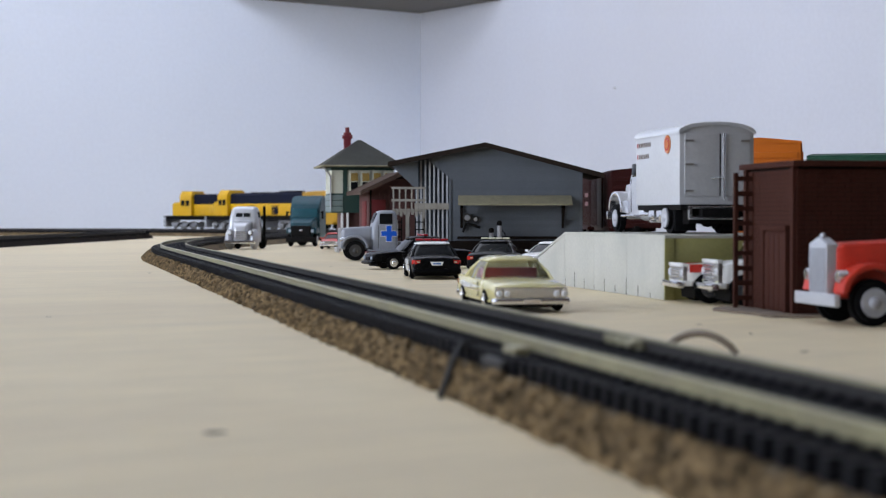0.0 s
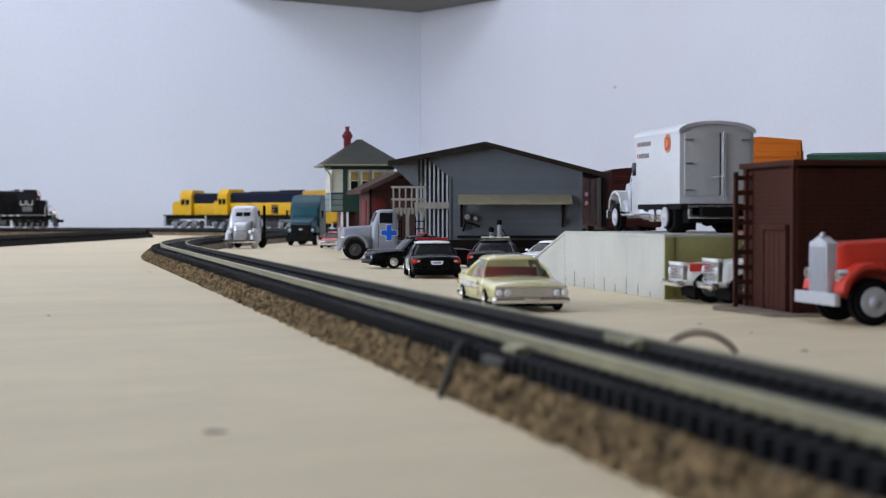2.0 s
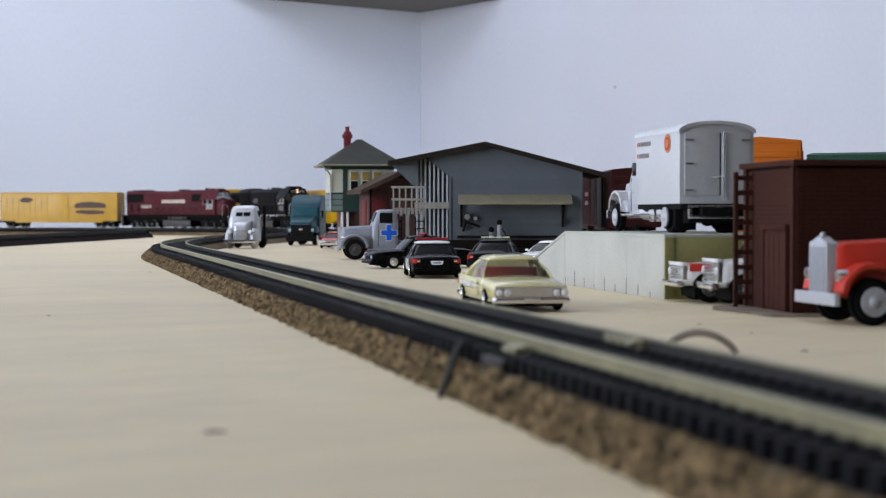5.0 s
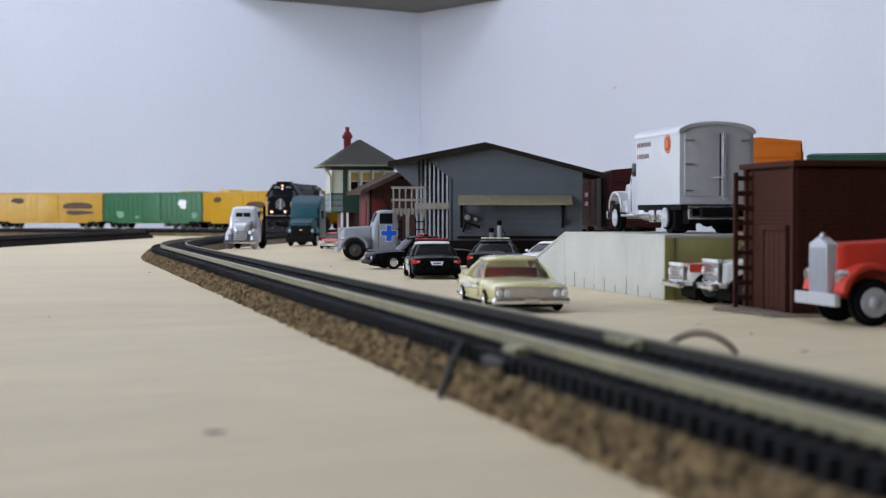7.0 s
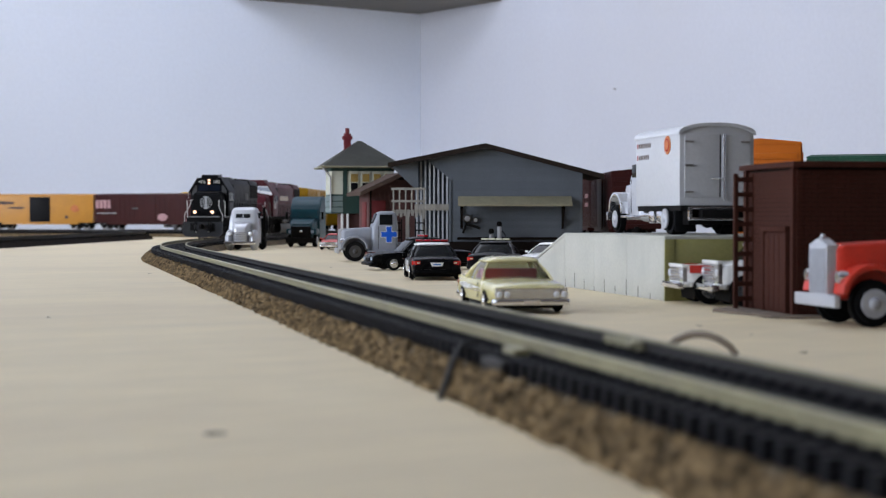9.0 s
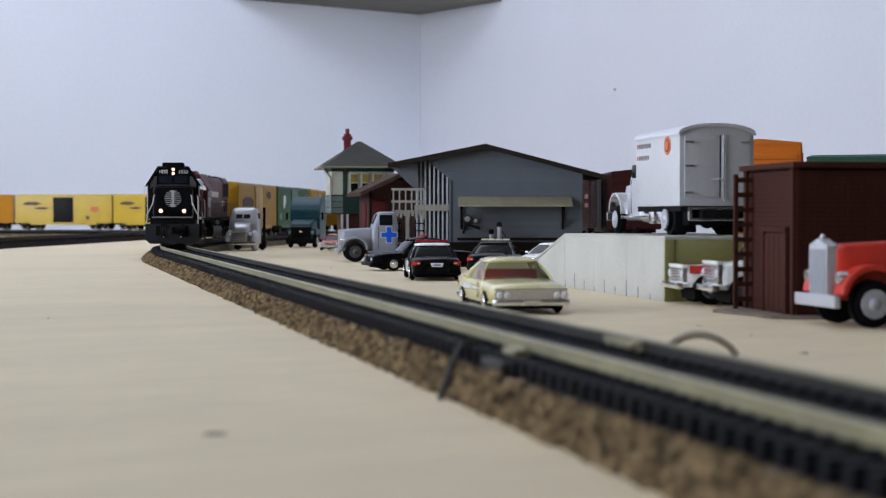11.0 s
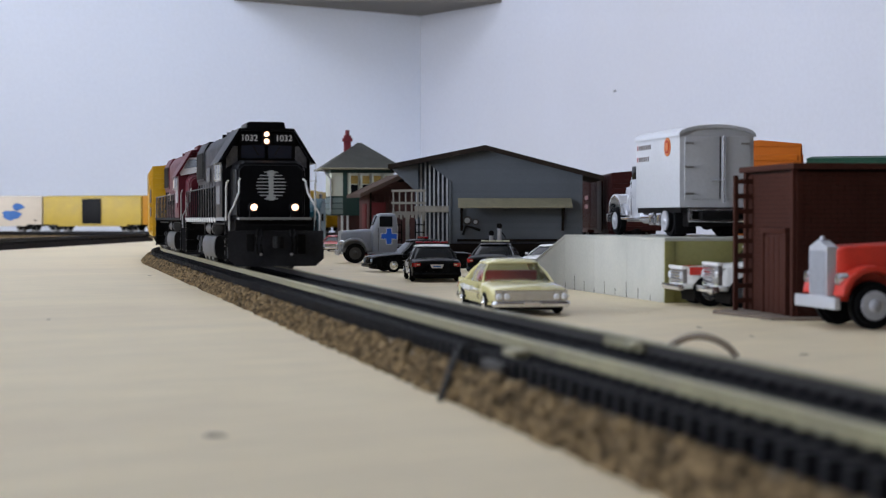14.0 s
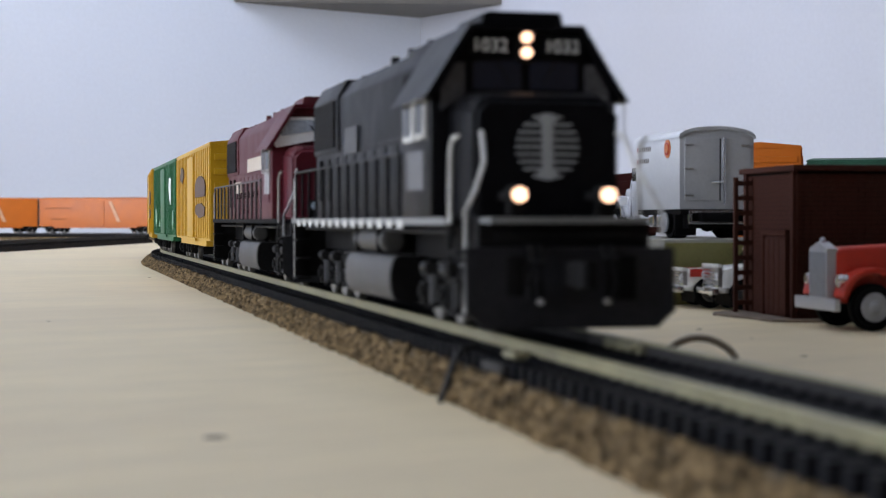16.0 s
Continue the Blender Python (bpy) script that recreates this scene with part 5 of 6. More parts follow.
cabin = Shape().loft([rounded(12.4, -12.6, 7.4, 3.0, 6), rounded(12.8, -13, 7.6, 3.2, 20), rounded(12.4, -12.4, 7.4, 3.4, 25.0), rounded(11.2, -9.4, 6.8, 3.6, 33.0), rounded(10.0, -7.6, 6.0, 3.6, 35.6), rounded(6.5, -4.5, 3.5, 2.5, 36.8)])
part("cab", cabin, SILVER, silver)
lean = Matrix.Translation((0, -11.1, 29.2)) @ Matrix.Rotation(radians(-20), 4, "X")
part("windscreen_frame", Shape().box(-7.2, 7.2, -0.2, 0.7, -2.7, 2.7, 0.4, m=lean), SILVER, silver, "raised silver windscreen surround")
for sx in (-1, 1):
    part("windscreen", Shape().box(min(sx * 0.4, sx * 6.2), max(sx * 0.4, sx * 6.2), -0.6, 0.6, -1.8, 1.8, 0.3, m=lean), GLASS, silver)
    part("side_window", Shape().box(sx * 11.5 - 0.6, sx * 11.5 + 0.6, -6, 2, 26, 32, 0.4), GLASS, silver)
    fend = Shape().ball((sx * 10.6, -15.5, 8.5), 1.0, 3.9, 9.6, 9.2, 20)
    part("mudguard", fend, SILVER, silver, "bulging rounded mudguard")
    bez = part("headlight_bezel", Shape().cyl((sx * 8.8, -23.4, 14.2), 2.2, 4.0, "y", 16, bevel=0.5), CHROME, silver, "chrome headlight ring")
    part("headlight", Shape().ball((sx * 8.8, -25.4, 14.2), 1.8, 1, 0.45, 1), LIGHTLENS, bez, "round clear headlight")
for k in range(5):
    part("grille_bar", Shape().box(-5.5, 5.5, -25.6, -24.4, 8.6 + k * 1.5, 9.4 + k * 1.5, 0.2), CHROME, silver)
part("front_bumper", Shape().box(-13.4, 13.4, -27.4, -25.4, 5.0, 7.8, 0.6), CHROME, silver)
part("exhaust_pipe", Shape().cyl((14.2, 9.5, 24), 1.2, 26, "z", 12), DARK, silver, "black upright exhaust")
part("chassis", Shape().box(-6, 6, -16, 26, 6, 9, 0.4), DARK, silver)
part("fifth_wheel", Shape().cyl((0, 16, 10), 6, 2, "z", 18), DARK, silver)
lorry_wheels(silver, 10.8, (-15,), 6.2, 3.6, SILVER)
lorry_wheels(silver, 10.8, (18,), 6.4, 6.0, DARK)

teal = thing("tractor_truck", "teal sleeper-cab tractor truck with tall roof fairing", "truck", pose(-130, 1612, 0, 0, 0, -6))
cabt = Shape().loft([ring_at(-8, 14, 8, 30), ring_at(-5, 14.2, 8, 38), ring_at(6, 14.5, 8, 47), ring_at(26, 14.5, 8, 48)])
bmesh.ops.bevel(cabt.bm, geom=cabt.bm.edges[:], offset=1.2, segments=3, affect="EDGES")
part("sleeper_cab", cabt, TEAL, teal)
hd = Shape().loft([ring_at(-27, 9.5, 7, 21), ring_at(-22, 11, 7, 24), ring_at(-7, 12.5, 7, 27.5)])
bmesh.ops.bevel(hd.bm, geom=hd.bm.edges[:], offset=1.5, segments=3, affect="EDGES")
part("bonnet", hd, TEAL, teal)
part("windscreen", Shape().box(-12, 12, -8.5, -6.5, 27.5, 35.5, 0.4), TEALGLASS, teal, "teal-tinted windscreen")
part("grille", Shape().box(-9.5, 9.5, -28.4, -26.0, 8.5, 19.5, 0.9), DARK, teal, "dark radiator grille")
part("grille_badge", Shape().ball((0, -28.2, 15), 1.2, 1.6, 0.5, 0.7), CHROME, teal)
part("front_bumper", Shape().box(-14, 14, -30, -26.5, 4, 9, 0.8), DARK, teal)
for sx in (-1, 1):
    part("headlight", Shape().box(min(sx * 8, sx * 12), max(sx * 8, sx * 12), -27.5, -24, 13, 16, 0.5), LIGHTGLASS, teal)
    part("mudguard", Shape().box(min(sx * 9, sx * 14.4), max(sx * 9, sx * 14.4), -26, -9, 12, 17.5, 1.5), TEAL, teal)
    part("wing_mirror", Shape().box(sx * 17 - 1, sx * 17 + 1, -8, -7, 26, 33, 0.4).tube([(sx * 13.5, -6, 32), (sx * 17, -7.4, 32)], 0.3), DARK, teal)
part("chassis", Shape().box(-6, 6, -20, 52, 6, 9, 0.4), DARK, teal)
lorry_wheels(teal, 11.6, (-17,), 6.2, 4.0, SILVER)
lorry_wheels(teal, 11.2, (32, 46), 6.2, 6.0, DARK)
# ---- buildings ----
SIDING = mat("grey_siding", (0.102, 0.115, 0.133), 0.65, vary=0.1, scale=60, spec=0.2, dirt=(0.085, 0.095, 0.105), dirt_amount=0.4, jitter=0.05)
ROOFDARK = mat("brown_shingle", (0.022, 0.016, 0.013), 0.9, spec=0.1, vary=0.25, scale=150, bump=0.4)
ROOFBROWN = mat("red_brown_shingle", (0.075, 0.05, 0.04), 0.85, vary=0.25, scale=150, bump=0.4, spec=0.15)
ROOFTAN = mat("olive_tan_roofing", (0.22, 0.20, 0.13), 0.8, vary=0.2, scale=150, bump=0.3)
ROOFGREEN = mat("slate_green_roof", (0.062, 0.063, 0.055), 0.85, spec=0.15, vary=0.2, scale=140, bump=0.35)
STUD = mat("pale_grey_stud", (0.36, 0.38, 0.41), 0.6, vary=0.12, scale=120)
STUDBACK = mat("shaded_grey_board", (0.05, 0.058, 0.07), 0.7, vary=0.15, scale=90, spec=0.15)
POST = mat("pale_timber", (0.25, 0.235, 0.205), 0.6, vary=0.12, scale=120)
DARKWOOD = mat("dark_timber", (0.011, 0.0075, 0.006), 0.8, spec=0.08, vary=0.3, scale=120)
GREENTRIM = mat("dark_green_trim", (0.012, 0.04, 0.032), 0.55, vary=0.15, scale=120)
PALEWALL = mat("pale_cream_boards", (0.52, 0.53, 0.44), 0.6, vary=0.06, scale=90)
GREYGREEN = mat("grey_green_boards", (0.15, 0.20, 0.20), 0.6, vary=0.1, scale=90)
BRICKRED = mat("red_boards", (0.13, 0.012, 0.014), 0.6, vary=0.15, scale=90)
REDBROWN = mat("red_brown_boards", (0.075, 0.028, 0.026), 0.65, vary=0.15, scale=90)
CHIMNEY = mat("chimney_red", (0.16, 0.014, 0.022), 0.6, vary=0.15, scale=150)
AMBERGLASS = mat("amber_blind", (0.30, 0.20, 0.05), 0.5, vary=0.3, scale=150)
CONCRETE = mat("grey_concrete", (0.41, 0.405, 0.355), 0.75, vary=0.08, scale=60, dirt=(0.33, 0.33, 0.29), dirt_amount=0.6, bump=0.2)
OLIVE = mat("olive_plaster", (0.25, 0.23, 0.075), 0.75, vary=0.12, scale=60, dirt=(0.30, 0.29, 0.15), dirt_amount=0.6)


def brick_material():
    m = mat("brown_brick", (0.046, 0.017, 0.012), 0.65, spec=0.05, vary=0.15, scale=90, bump=0.1)
    return m


BRICK = brick_material()
PAD = mat("brown_pad", (0.14, 0.105, 0.075), 0.85, vary=0.25, scale=90)


def boards_wall(parent, outline, y, pitch, material, thick=1.0):
    """Lapped boards, each an own piece, whose ends follow an outline given as z -> (x0, x1)."""
    z = outline[0]
    while z < outline[1] - 0.2:
        z1 = min(z + pitch, outline[1])
        (a0, b0), (a1, b1) = outline[2](z), outline[2](z1)
        if b0 - a0 > 1:
            s = Shape()
            s.loft([[(p, y, z), (p, y - thick, z), (q, y - thick * 0.35, z1), (q, y, z1)] for p, q in ((a0, a1), (b0, b1))])
            part("board", s, material, parent)
        z = z1
    return parent


def depot():
    ob = thing("freight_depot", "grey clapboard freight depot with a dark low-pitched roof", "building", pose(0, 1190, 0))
    zl, za, zr, xl, xa, xr = 66.0, 79.5, 58.0, -38.0, 29.5, 112.0
    x0, x1, dep = 5.0, 97.0, 92.0
    top = lambda x: (zl + (za - zl) * (x - xl) / (xa - xl)) if x < xa else (za + (zr - za) * (x - xa) / (xr - xa))
    part("foundation", Shape().box(x0 - 2, x1 + 1, -3, dep, 0, 11, 0.4), DARKWOOD, ob, "dark timber footing")
    core = [(x0, 11), (x0, top(x0) - 2.4), (xa, za - 2.4), (x1, top(x1) - 2.4), (x1, 11)]
    walls = part("wall", Shape().prism(core, 0.6, dep - 2, "y"), SIDING, ob)

    def span(z):
        if z < top(x1) - 2.6:
            a = x1
        else:
            a = xa + (za - 2.6 - z) / (za - zr) * (xr - xa)
        b = x0 if z < top(x0) - 2.6 else xa - (za - 2.6 - z) / (za - zl) * (xa - xl)
        # the cut corner under the canopy: the boards step to the left as they rise
        if z > 55:
            b = min(b, x0 - (z - 55) * 1.25) if z < top(x0 - 16) - 2.6 else xa - (za - 2.6 - z) / (za - zl) * (xa - xl)
        return b, a
    boards_wall(walls, (11.2, za - 3.2, span), 0.6, 2.35, SIDING, 0.75)
    for sx, xx in ((-1, x0), (1, x1)):
        part("corner_trim", Shape().box(xx - 0.9, xx + 0.9, -0.6, 1.4, 11, (55 if sx < 0 else top(x1) - 2.6), 0.15), SIDING, walls)
    part("soffit", Shape().prism([(x0 + 0.3, 55), (x0 + 0.3, top(x0) - 2.5), (x0 - 14.5, top(x0 - 14.5) - 2.5)], 0.64, 1.2, "y"), SIDING, walls)
    # roof in two slopes
    for a, b, m in ((xl, xa, ROOFTAN), (xa, xr, ROOFDARK)):
        part("roof", Shape().prism([(a, top(a) - 2.4), (a, top(a)), (b, top(b)), (b, top(b) - 2.4)], -7.0, dep + 5, "y"), ROOFDARK, ob, "dark brown roof slope")
    part("fascia", Shape().prism([(xl - 0.4, zl - 3.0), (xl - 0.4, zl + 0.3), (xa, za + 0.35), (xr + 0.4, zr + 0.3), (xr + 0.4, zr - 3.2), (xa, za - 3.0)], -7.9, -7.05, "y"), ROOFDARK, ob)
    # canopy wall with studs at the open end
    # dark sheet behind the posts puts in the shade between them
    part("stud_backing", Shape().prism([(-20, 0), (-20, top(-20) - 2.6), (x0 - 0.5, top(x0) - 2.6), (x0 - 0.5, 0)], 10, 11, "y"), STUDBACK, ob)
    part("gusset", Shape().prism([(-36, top(-36) - 3.0), (-17.5, top(-17.5) - 2.8), (-17.5, 46)], 1.0, 2.2, "y"), SIDING, ob, "grey triangular canopy bracket")
    for k in range(8):
        x = -18.5 + k * 3.05
        part("stud", Shape().box(x - 0.62, x + 0.62, 4.0, 5.4, 0, top(x) - 3.2, 0.12), STUD, ob, "pale grey timber post")
    part("beam", Shape().box(-20, x0 - 0.6, 1.2, 3.0, 33, 37.5, 0.2), POST, ob, "pale grey cross beam")
    # awning
    aw = part("awning", Shape().prism([(0.2, 41.8), (0.2, 43.0), (-13.5, 37.0), (-13.5, 35.8)], 10.5, 90.0, "x", 0.2), ROOFTAN, ob, "olive-tan lean-to awning")
    for x in (13.0, 84.0):
        part("bracket", Shape().box(x - 0.9, x + 0.9, -11.5, -10.2, 34, 36.2).box(x - 0.9, x + 0.9, -1.6, -0.9, 20, 40).prism([(-1.2, 21), (-1.2, 24), (-11.5, 36), (-11.5, 34)], x - 0.8, x + 0.8, "x"), DARKWOOD, aw, "dark timber bracket")
    # wall fittings
    for x, z, r in ((17, 27.2, 3.2), (22.8, 26.2, 2.2)):
        g = part("wall_gauge", Shape().cyl((x, -1.2, z), r, 1.0, "y", 18, bevel=0.2), TANKGREY, ob, "round grey wall gauge")
        part("gauge_face", Shape().cyl((x, -1.75, z), r * 0.62, 0.3, "y", 16), GREYPAINT, g)
    part("pipe_elbow", Shape().tube([(14.0, -2, 17), (16.2, -2, 23.2), (20.5, -3, 22.3), (26, -4, 20.4)], 0.9, 8), DARK, ob, "bent black pipe")
    part("door_rail", Shape().box(10, 80, -1.5, -0.9, 12.4, 14.2), DARKWOOD, ob)
    return ob


depot()


def rack():
    """Timber loading stage with a railing and ladders, beside the depot."""
    ob = thing("loading_stage", "pale timber loading stage with a lattice railing", "platform", pose(-23, 1142, 0))
    W = 11
    part("deck", Shape().box(-W, W, -6, 14, 31, 33.2, 0.2), POST, ob)
    for k in range(9):
        x = -W + 0.8 + k * (2 * W - 1.6) / 8
        part("valance_board", Shape().box(x - 0.9, x + 0.9, -6.8, -6.1, 28.2 + (k % 2) * 1.0, 33.4), POST, ob)
    for k in range(6):
        x = -W + 0.8 + k * (2 * W - 1.6) / 5
        part("railing_post", Shape().box(x - 0.55, x + 0.55, -6, -5, 33.2, 48, 0.1), POST, ob)
    for z in (38.2, 46.4):
        part("rail", Shape().box(-W - 0.5, W + 0.5, -6.6, -5.9, z, z + 1.6, 0.15), POST, ob)
    for x in (-W + 1, -1, W - 1):
        for y in (-5, 13):
            part("post", Shape().box(x - 1.1, x + 1.1, y - 1, y + 1, 0, 31, 0.15), POST, ob)
    for x in (-7.5, 7.5):
        lad = part("ladder", Shape().box(x - 3.2, x - 2.4, -7.4, -6.8, 0, 27).box(x + 2.4, x + 3.2, -7.4, -6.8, 0, 27), DARK, ob, "black ladder")
        for k in range(5):
            part("rung", Shape().box(x - 2.5, x + 2.5, -7.3, -6.9, 4 + 5 * k, 4.8 + 5 * k), DARK, lad)
    return ob


rack()


def gas_pump(x, y, z):
    ob = thing("fuel_pump", "grey and black standing fuel pump", "pump", pose(x, y, 0))
    part("base", Shape().box(-3, 3, -2.5, 2.5, 0, 2, 0.2), CONCRETE, ob)
    part("column", Shape().cyl((0, 0, z / 2 + 1), 1.5, z - 2, "z", 14, bevel=0.3), GREYPAINT, ob)
    part("globe", Shape().cyl((0, 0, z + 1.4), 1.9, 3.6, "z", 14, bevel=0.6), DARK, ob)
    part("hose", Shape().tube([(1.6, 0, z - 3), (4, 0, z - 6), (4.6, 0, z - 12), (3, 0, z - 15)], 0.4, 6), DARK, ob)
    return ob


gas_pump(39, 1174, 22)
gas_pump(33.5, 1176, 17)


def tower():
    """Two-storey signal tower with hipped roof."""
    ob = thing("signal_tower", "two-storey cream and green signal tower with hipped roof", "building", pose(-68, 1378, 0, 0, 0, 10))
    w, d = 25.0, 22.0
    part("lower_wall", Shape().box(-w + 9, w - 4, -d + 4, d - 4, 0, 40, 0.3), REDBROWN, ob)
    part("skirt", Shape().box(-w, w, -d, d, 31, 46.5, 0.3), GREENTRIM, ob, "dark green boarding under the windows")
    for k in range(3):
        part("skirt_board", Shape().box(-w - 0.5, -w + 9, -d - 0.5, d, 32 + k * 4.6, 36 + k * 4.6, 0.2), GREYGREEN, ob)
    part("upper_wall", Shape().box(-w, w, -d, d, 46.5, 66, 0.2), PALEWALL, ob, "cream upper storey")
    part("corner_board", Shape().box(-w + 9, -w + 12.5, -d - 0.7, -d + 0.2, 46.5, 66), GREENTRIM, ob)
    part("eaves_band", Shape().box(-w - 0.6, w + 0.6, -d - 0.6, d + 0.6, 65, 69, 0.2), GREENTRIM, ob)
    for k in range(4):
        x = -w + 14.5 + k * 9.2
        win = part("window", Shape().box(x, x + 7.4, -d - 0.7, -d - 0.1, 48.0, 64, 0.1), PALEWALL, ob, "tall sash window")
        part("pane", Shape().box(x + 0.9, x + 6.5, -d - 1.0, -d - 0.6, 56.4, 62.8), AMBERGLASS, win, "amber blind behind glass")
        part("pane", Shape().box(x + 0.9, x + 6.5, -d - 1.0, -d - 0.6, 48.8, 55.6), GLASS, win)
    roof = Shape()
    roof.loft([[(-w - 8, -d - 8, 67.5), (w + 8, -d - 8, 67.5), (w + 8, d + 8, 67.5), (-w - 8, d + 8, 67.5)], [(-w - 8, -d - 8, 68.8), (w + 8, -d - 8, 68.8), (w + 8, d + 8, 68.8), (-w - 8, d + 8, 68.8)],
               [(-1.5, -1, 90), (1.5, -1, 90), (1.5, 1, 90), (-1.5, 1, 90)]])
    part("roof", roof, ROOFGREEN, ob, "grey-green hipped roof")
    part("gutter", Shape().tube([(-w - 8.4, -d - 8.4, 68.2), (w + 8.4, -d - 8.4, 68.2)], 0.8, 8).tube([(-w - 8.4, -d - 8.4, 68.2), (-w - 8.4, d + 8.4, 68.2)], 0.8, 8), ROOFTAN, ob)
    part("downpipe", Shape().tube([(-w - 8, -d - 8, 67.6), (-w - 4, -d - 4, 64), (-w - 0.9, -d - 0.9, 60), (-w - 0.9, -d - 0.9, 34)], 0.7, 8), GREYPAINT, ob)
    ch = part("chimney", Shape().box(-12.5, -7, -2.8, 2.8, 70, 96, 0.3), CHIMNEY, ob, "dark red brick chimney")
    part("chimney_cap", Shape().box(-13.6, -5.9, -3.9, 3.9, 91, 94, 0.5), CHIMNEY, ch)
    part("chimney_pot", Shape().cyl((-9.8, 0, 98), 1.7, 4.5, "z", 12), CHIMNEY, ch)
    for x in (-16.5, -12.0):
        part("white_post", Shape().box(x - 0.9, x + 0.9, -d + 1, -d + 2.8, 0, 31.2, 0.2), OFFWHITE, ob, "white timber post")
    return ob


tower()


def station():
    """Low red-brown station house with a wide gable, set askew beside the depot."""
    ob = thing("station_house", "low red-brown station house with wide eaves", "building", pose(-24.5, 1301, 0, 0, 0, 13))
    part("wall", Shape().prism([(-32, 0), (-32, 48), (-12, 57), (8, 57), (22, 50), (22, 0)], 6, 46, "y"), REDBROWN, ob)
    for k in range(13):
        part("board", Shape().box(-31.6 + k * 4, -28.2 + k * 4, 5.2, 6.0, 0, 46), REDBROWN, ob)
    part("door", Shape().box(-32.9, -32.0, 14, 30, 0, 40, 0.2), BRICKRED, ob, "deep red boarded door")
    part("door", Shape().box(-31, -19, 4.2, 5.2, 0, 41, 0.2), BRICKRED, ob, "deep red boarded door")
    win = part("window", Shape().box(-17.5, -9.5, 3.4, 5.0, 13, 25, 0.2), OFFWHITE, ob, "small white-framed window")
    for a in range(2):
        for b in range(2):
            part("pane", Shape().box(-16.8 + a * 3.5, -13.9 + a * 3.5, 3.1, 3.5, 13.8 + b * 5.4, 18.4 + b * 5.4), GLASS, win)
    part("roof", Shape().prism([(-40, 45.5), (-40, 47.5), (-8, 62.5), (22, 53), (22, 51), (-8, 60)], -8, 54, "y"), ROOFBROWN, ob, "red-brown shingled roof")
    part("bargeboard", Shape().prism([(-40.4, 45.0), (-40.4, 47.9), (-8, 63), (-8, 59.4)], -9, -8.05, "y"), ROOFBROWN, ob)
    part("eaves_board", Shape().box(-40.9, -40.1, -8, 54, 44.6, 47.6), ROOFBROWN, ob)
    part("post", Shape().box(-33, -31.6, -5, -3.6, 0, 49, 0.2), DARKWOOD, ob)
    return ob


station()


def shed():
    """Brown brick shed with ladder and flat roof on an uneven pad."""
    ob = thing("brick_shed", "dark brown brick shed with a ladder and flat roof", "building", pose(99.7, 478, 0, 0, 0, 9.2))
    Wd, Dp, H = 78.0, 43.0, 42.5
    core = part("wall", Shape().box(0.5, Wd - 0.5, 0.5, Dp - 0.5, 0.8, H), DARKWOOD, ob)
    # bricks of the lit side, each a piece, in running bond with recessed joints
    ln, ht = 4.0, 1.32
    full = Shape().box(-0.3, 0.3, 0.07, ln - 0.07, 0.06, ht - 0.06).mesh("brick", BRICK, smooth=0)
    half = Shape().box(-0.3, 0.3, 0.07, ln / 2 - 0.07, 0.06, ht - 0.06).mesh("brick", BRICK, smooth=0)
    rows = int((H - 1.0) / ht)
    count = 0
    rest = Shape()
    for r in range(rows):
        z = 0.9 + r * ht
        y = 0.3
        first = True
        while y < Dp - 0.6:
            use = half if (first and r % 2) else full
            w = ln / 2 if use is half else ln
            if y + w > Dp - 0.2:
                use, w = half, ln / 2
            if count < 300:
                b = new("brick", use)
                b.parent = core
                b.matrix_basis = mmpose(Matrix.Translation((0.28, y, z)))
                count += 1
            else:
                rest.box(-0.02, 0.58, y + 0.07, y + w - 0.07, z + 0.06, z + ht - 0.06)
            y += w
            first = False
    # bricks of the long front
    for r in range(rows):
        z, x = 0.9 + r * ht, 0.2 - (r % 2) * ln / 2
        while x < Wd - 1:
            a, c = max(0.0, x), min(Wd, x + ln)
            rest.box(a + 0.07, c - 0.07, -0.05, 0.5, z + 0.06, z + ht - 0.06)
            x += ln
    rp = part("brickwork", rest, BRICK, core)
    rp["kind"] = "stuff"
    part("roof_slab", Shape().box(-1.6, Wd + 1.6, -1.6, Dp + 1.6, H, H + 1.7, 0.3), BRICK, ob, "overhanging flat roof edge")
    for y in (0.4, Dp - 3):
        part("pilaster", Shape().box(-1.0, 0.6, y, y + 2.2, 0.8, H, 0.15), BRICK, ob)
    dr = part("door", Shape().box(-0.9, 0.4, 6, 23, 0.9, 24, 0.2), BRICK, ob, "brown boarded door")
    for k in range(4):
        part("door_board", Shape().box(-1.2, -0.8, 6.6 + k * 4.1, 10.3 + k * 4.1, 1.6, 23.2, 0.1), BRICK, dr)
    part("door_frame", Shape().box(-1.6, 0.4, 4.6, 6, 0.9, 25.6, 0.15).box(-1.6, 0.4, 23, 24.4, 0.9, 25.6, 0.15).box(-1.8, 0.4, 4.4, 24.6, 24.2, 25.8, 0.15), BRICK, ob)
    lad = part("ladder", Shape().box(-6.0, -4.8, Dp - 7.4, Dp - 6.0, 0.8, H - 1).box(-0.4, 0.9, Dp - 7.4, Dp - 6.0, 0.8, H - 1), BRICK, ob, "heavy brown wall ladder")
    for k in range(9):
        z = 3 + k * 4.5
        part("rung", Shape().box(-5.4, 0.4, Dp - 7.2, Dp - 6.2, z, z + 1.5, 0.2), BRICK, lad)
    pts = []
    for k in range(28):
        a = 2 * math.pi * k / 28
        r = 1 + 0.05 * math.sin(3 * a + 1) + 0.03 * math.sin(7 * a)
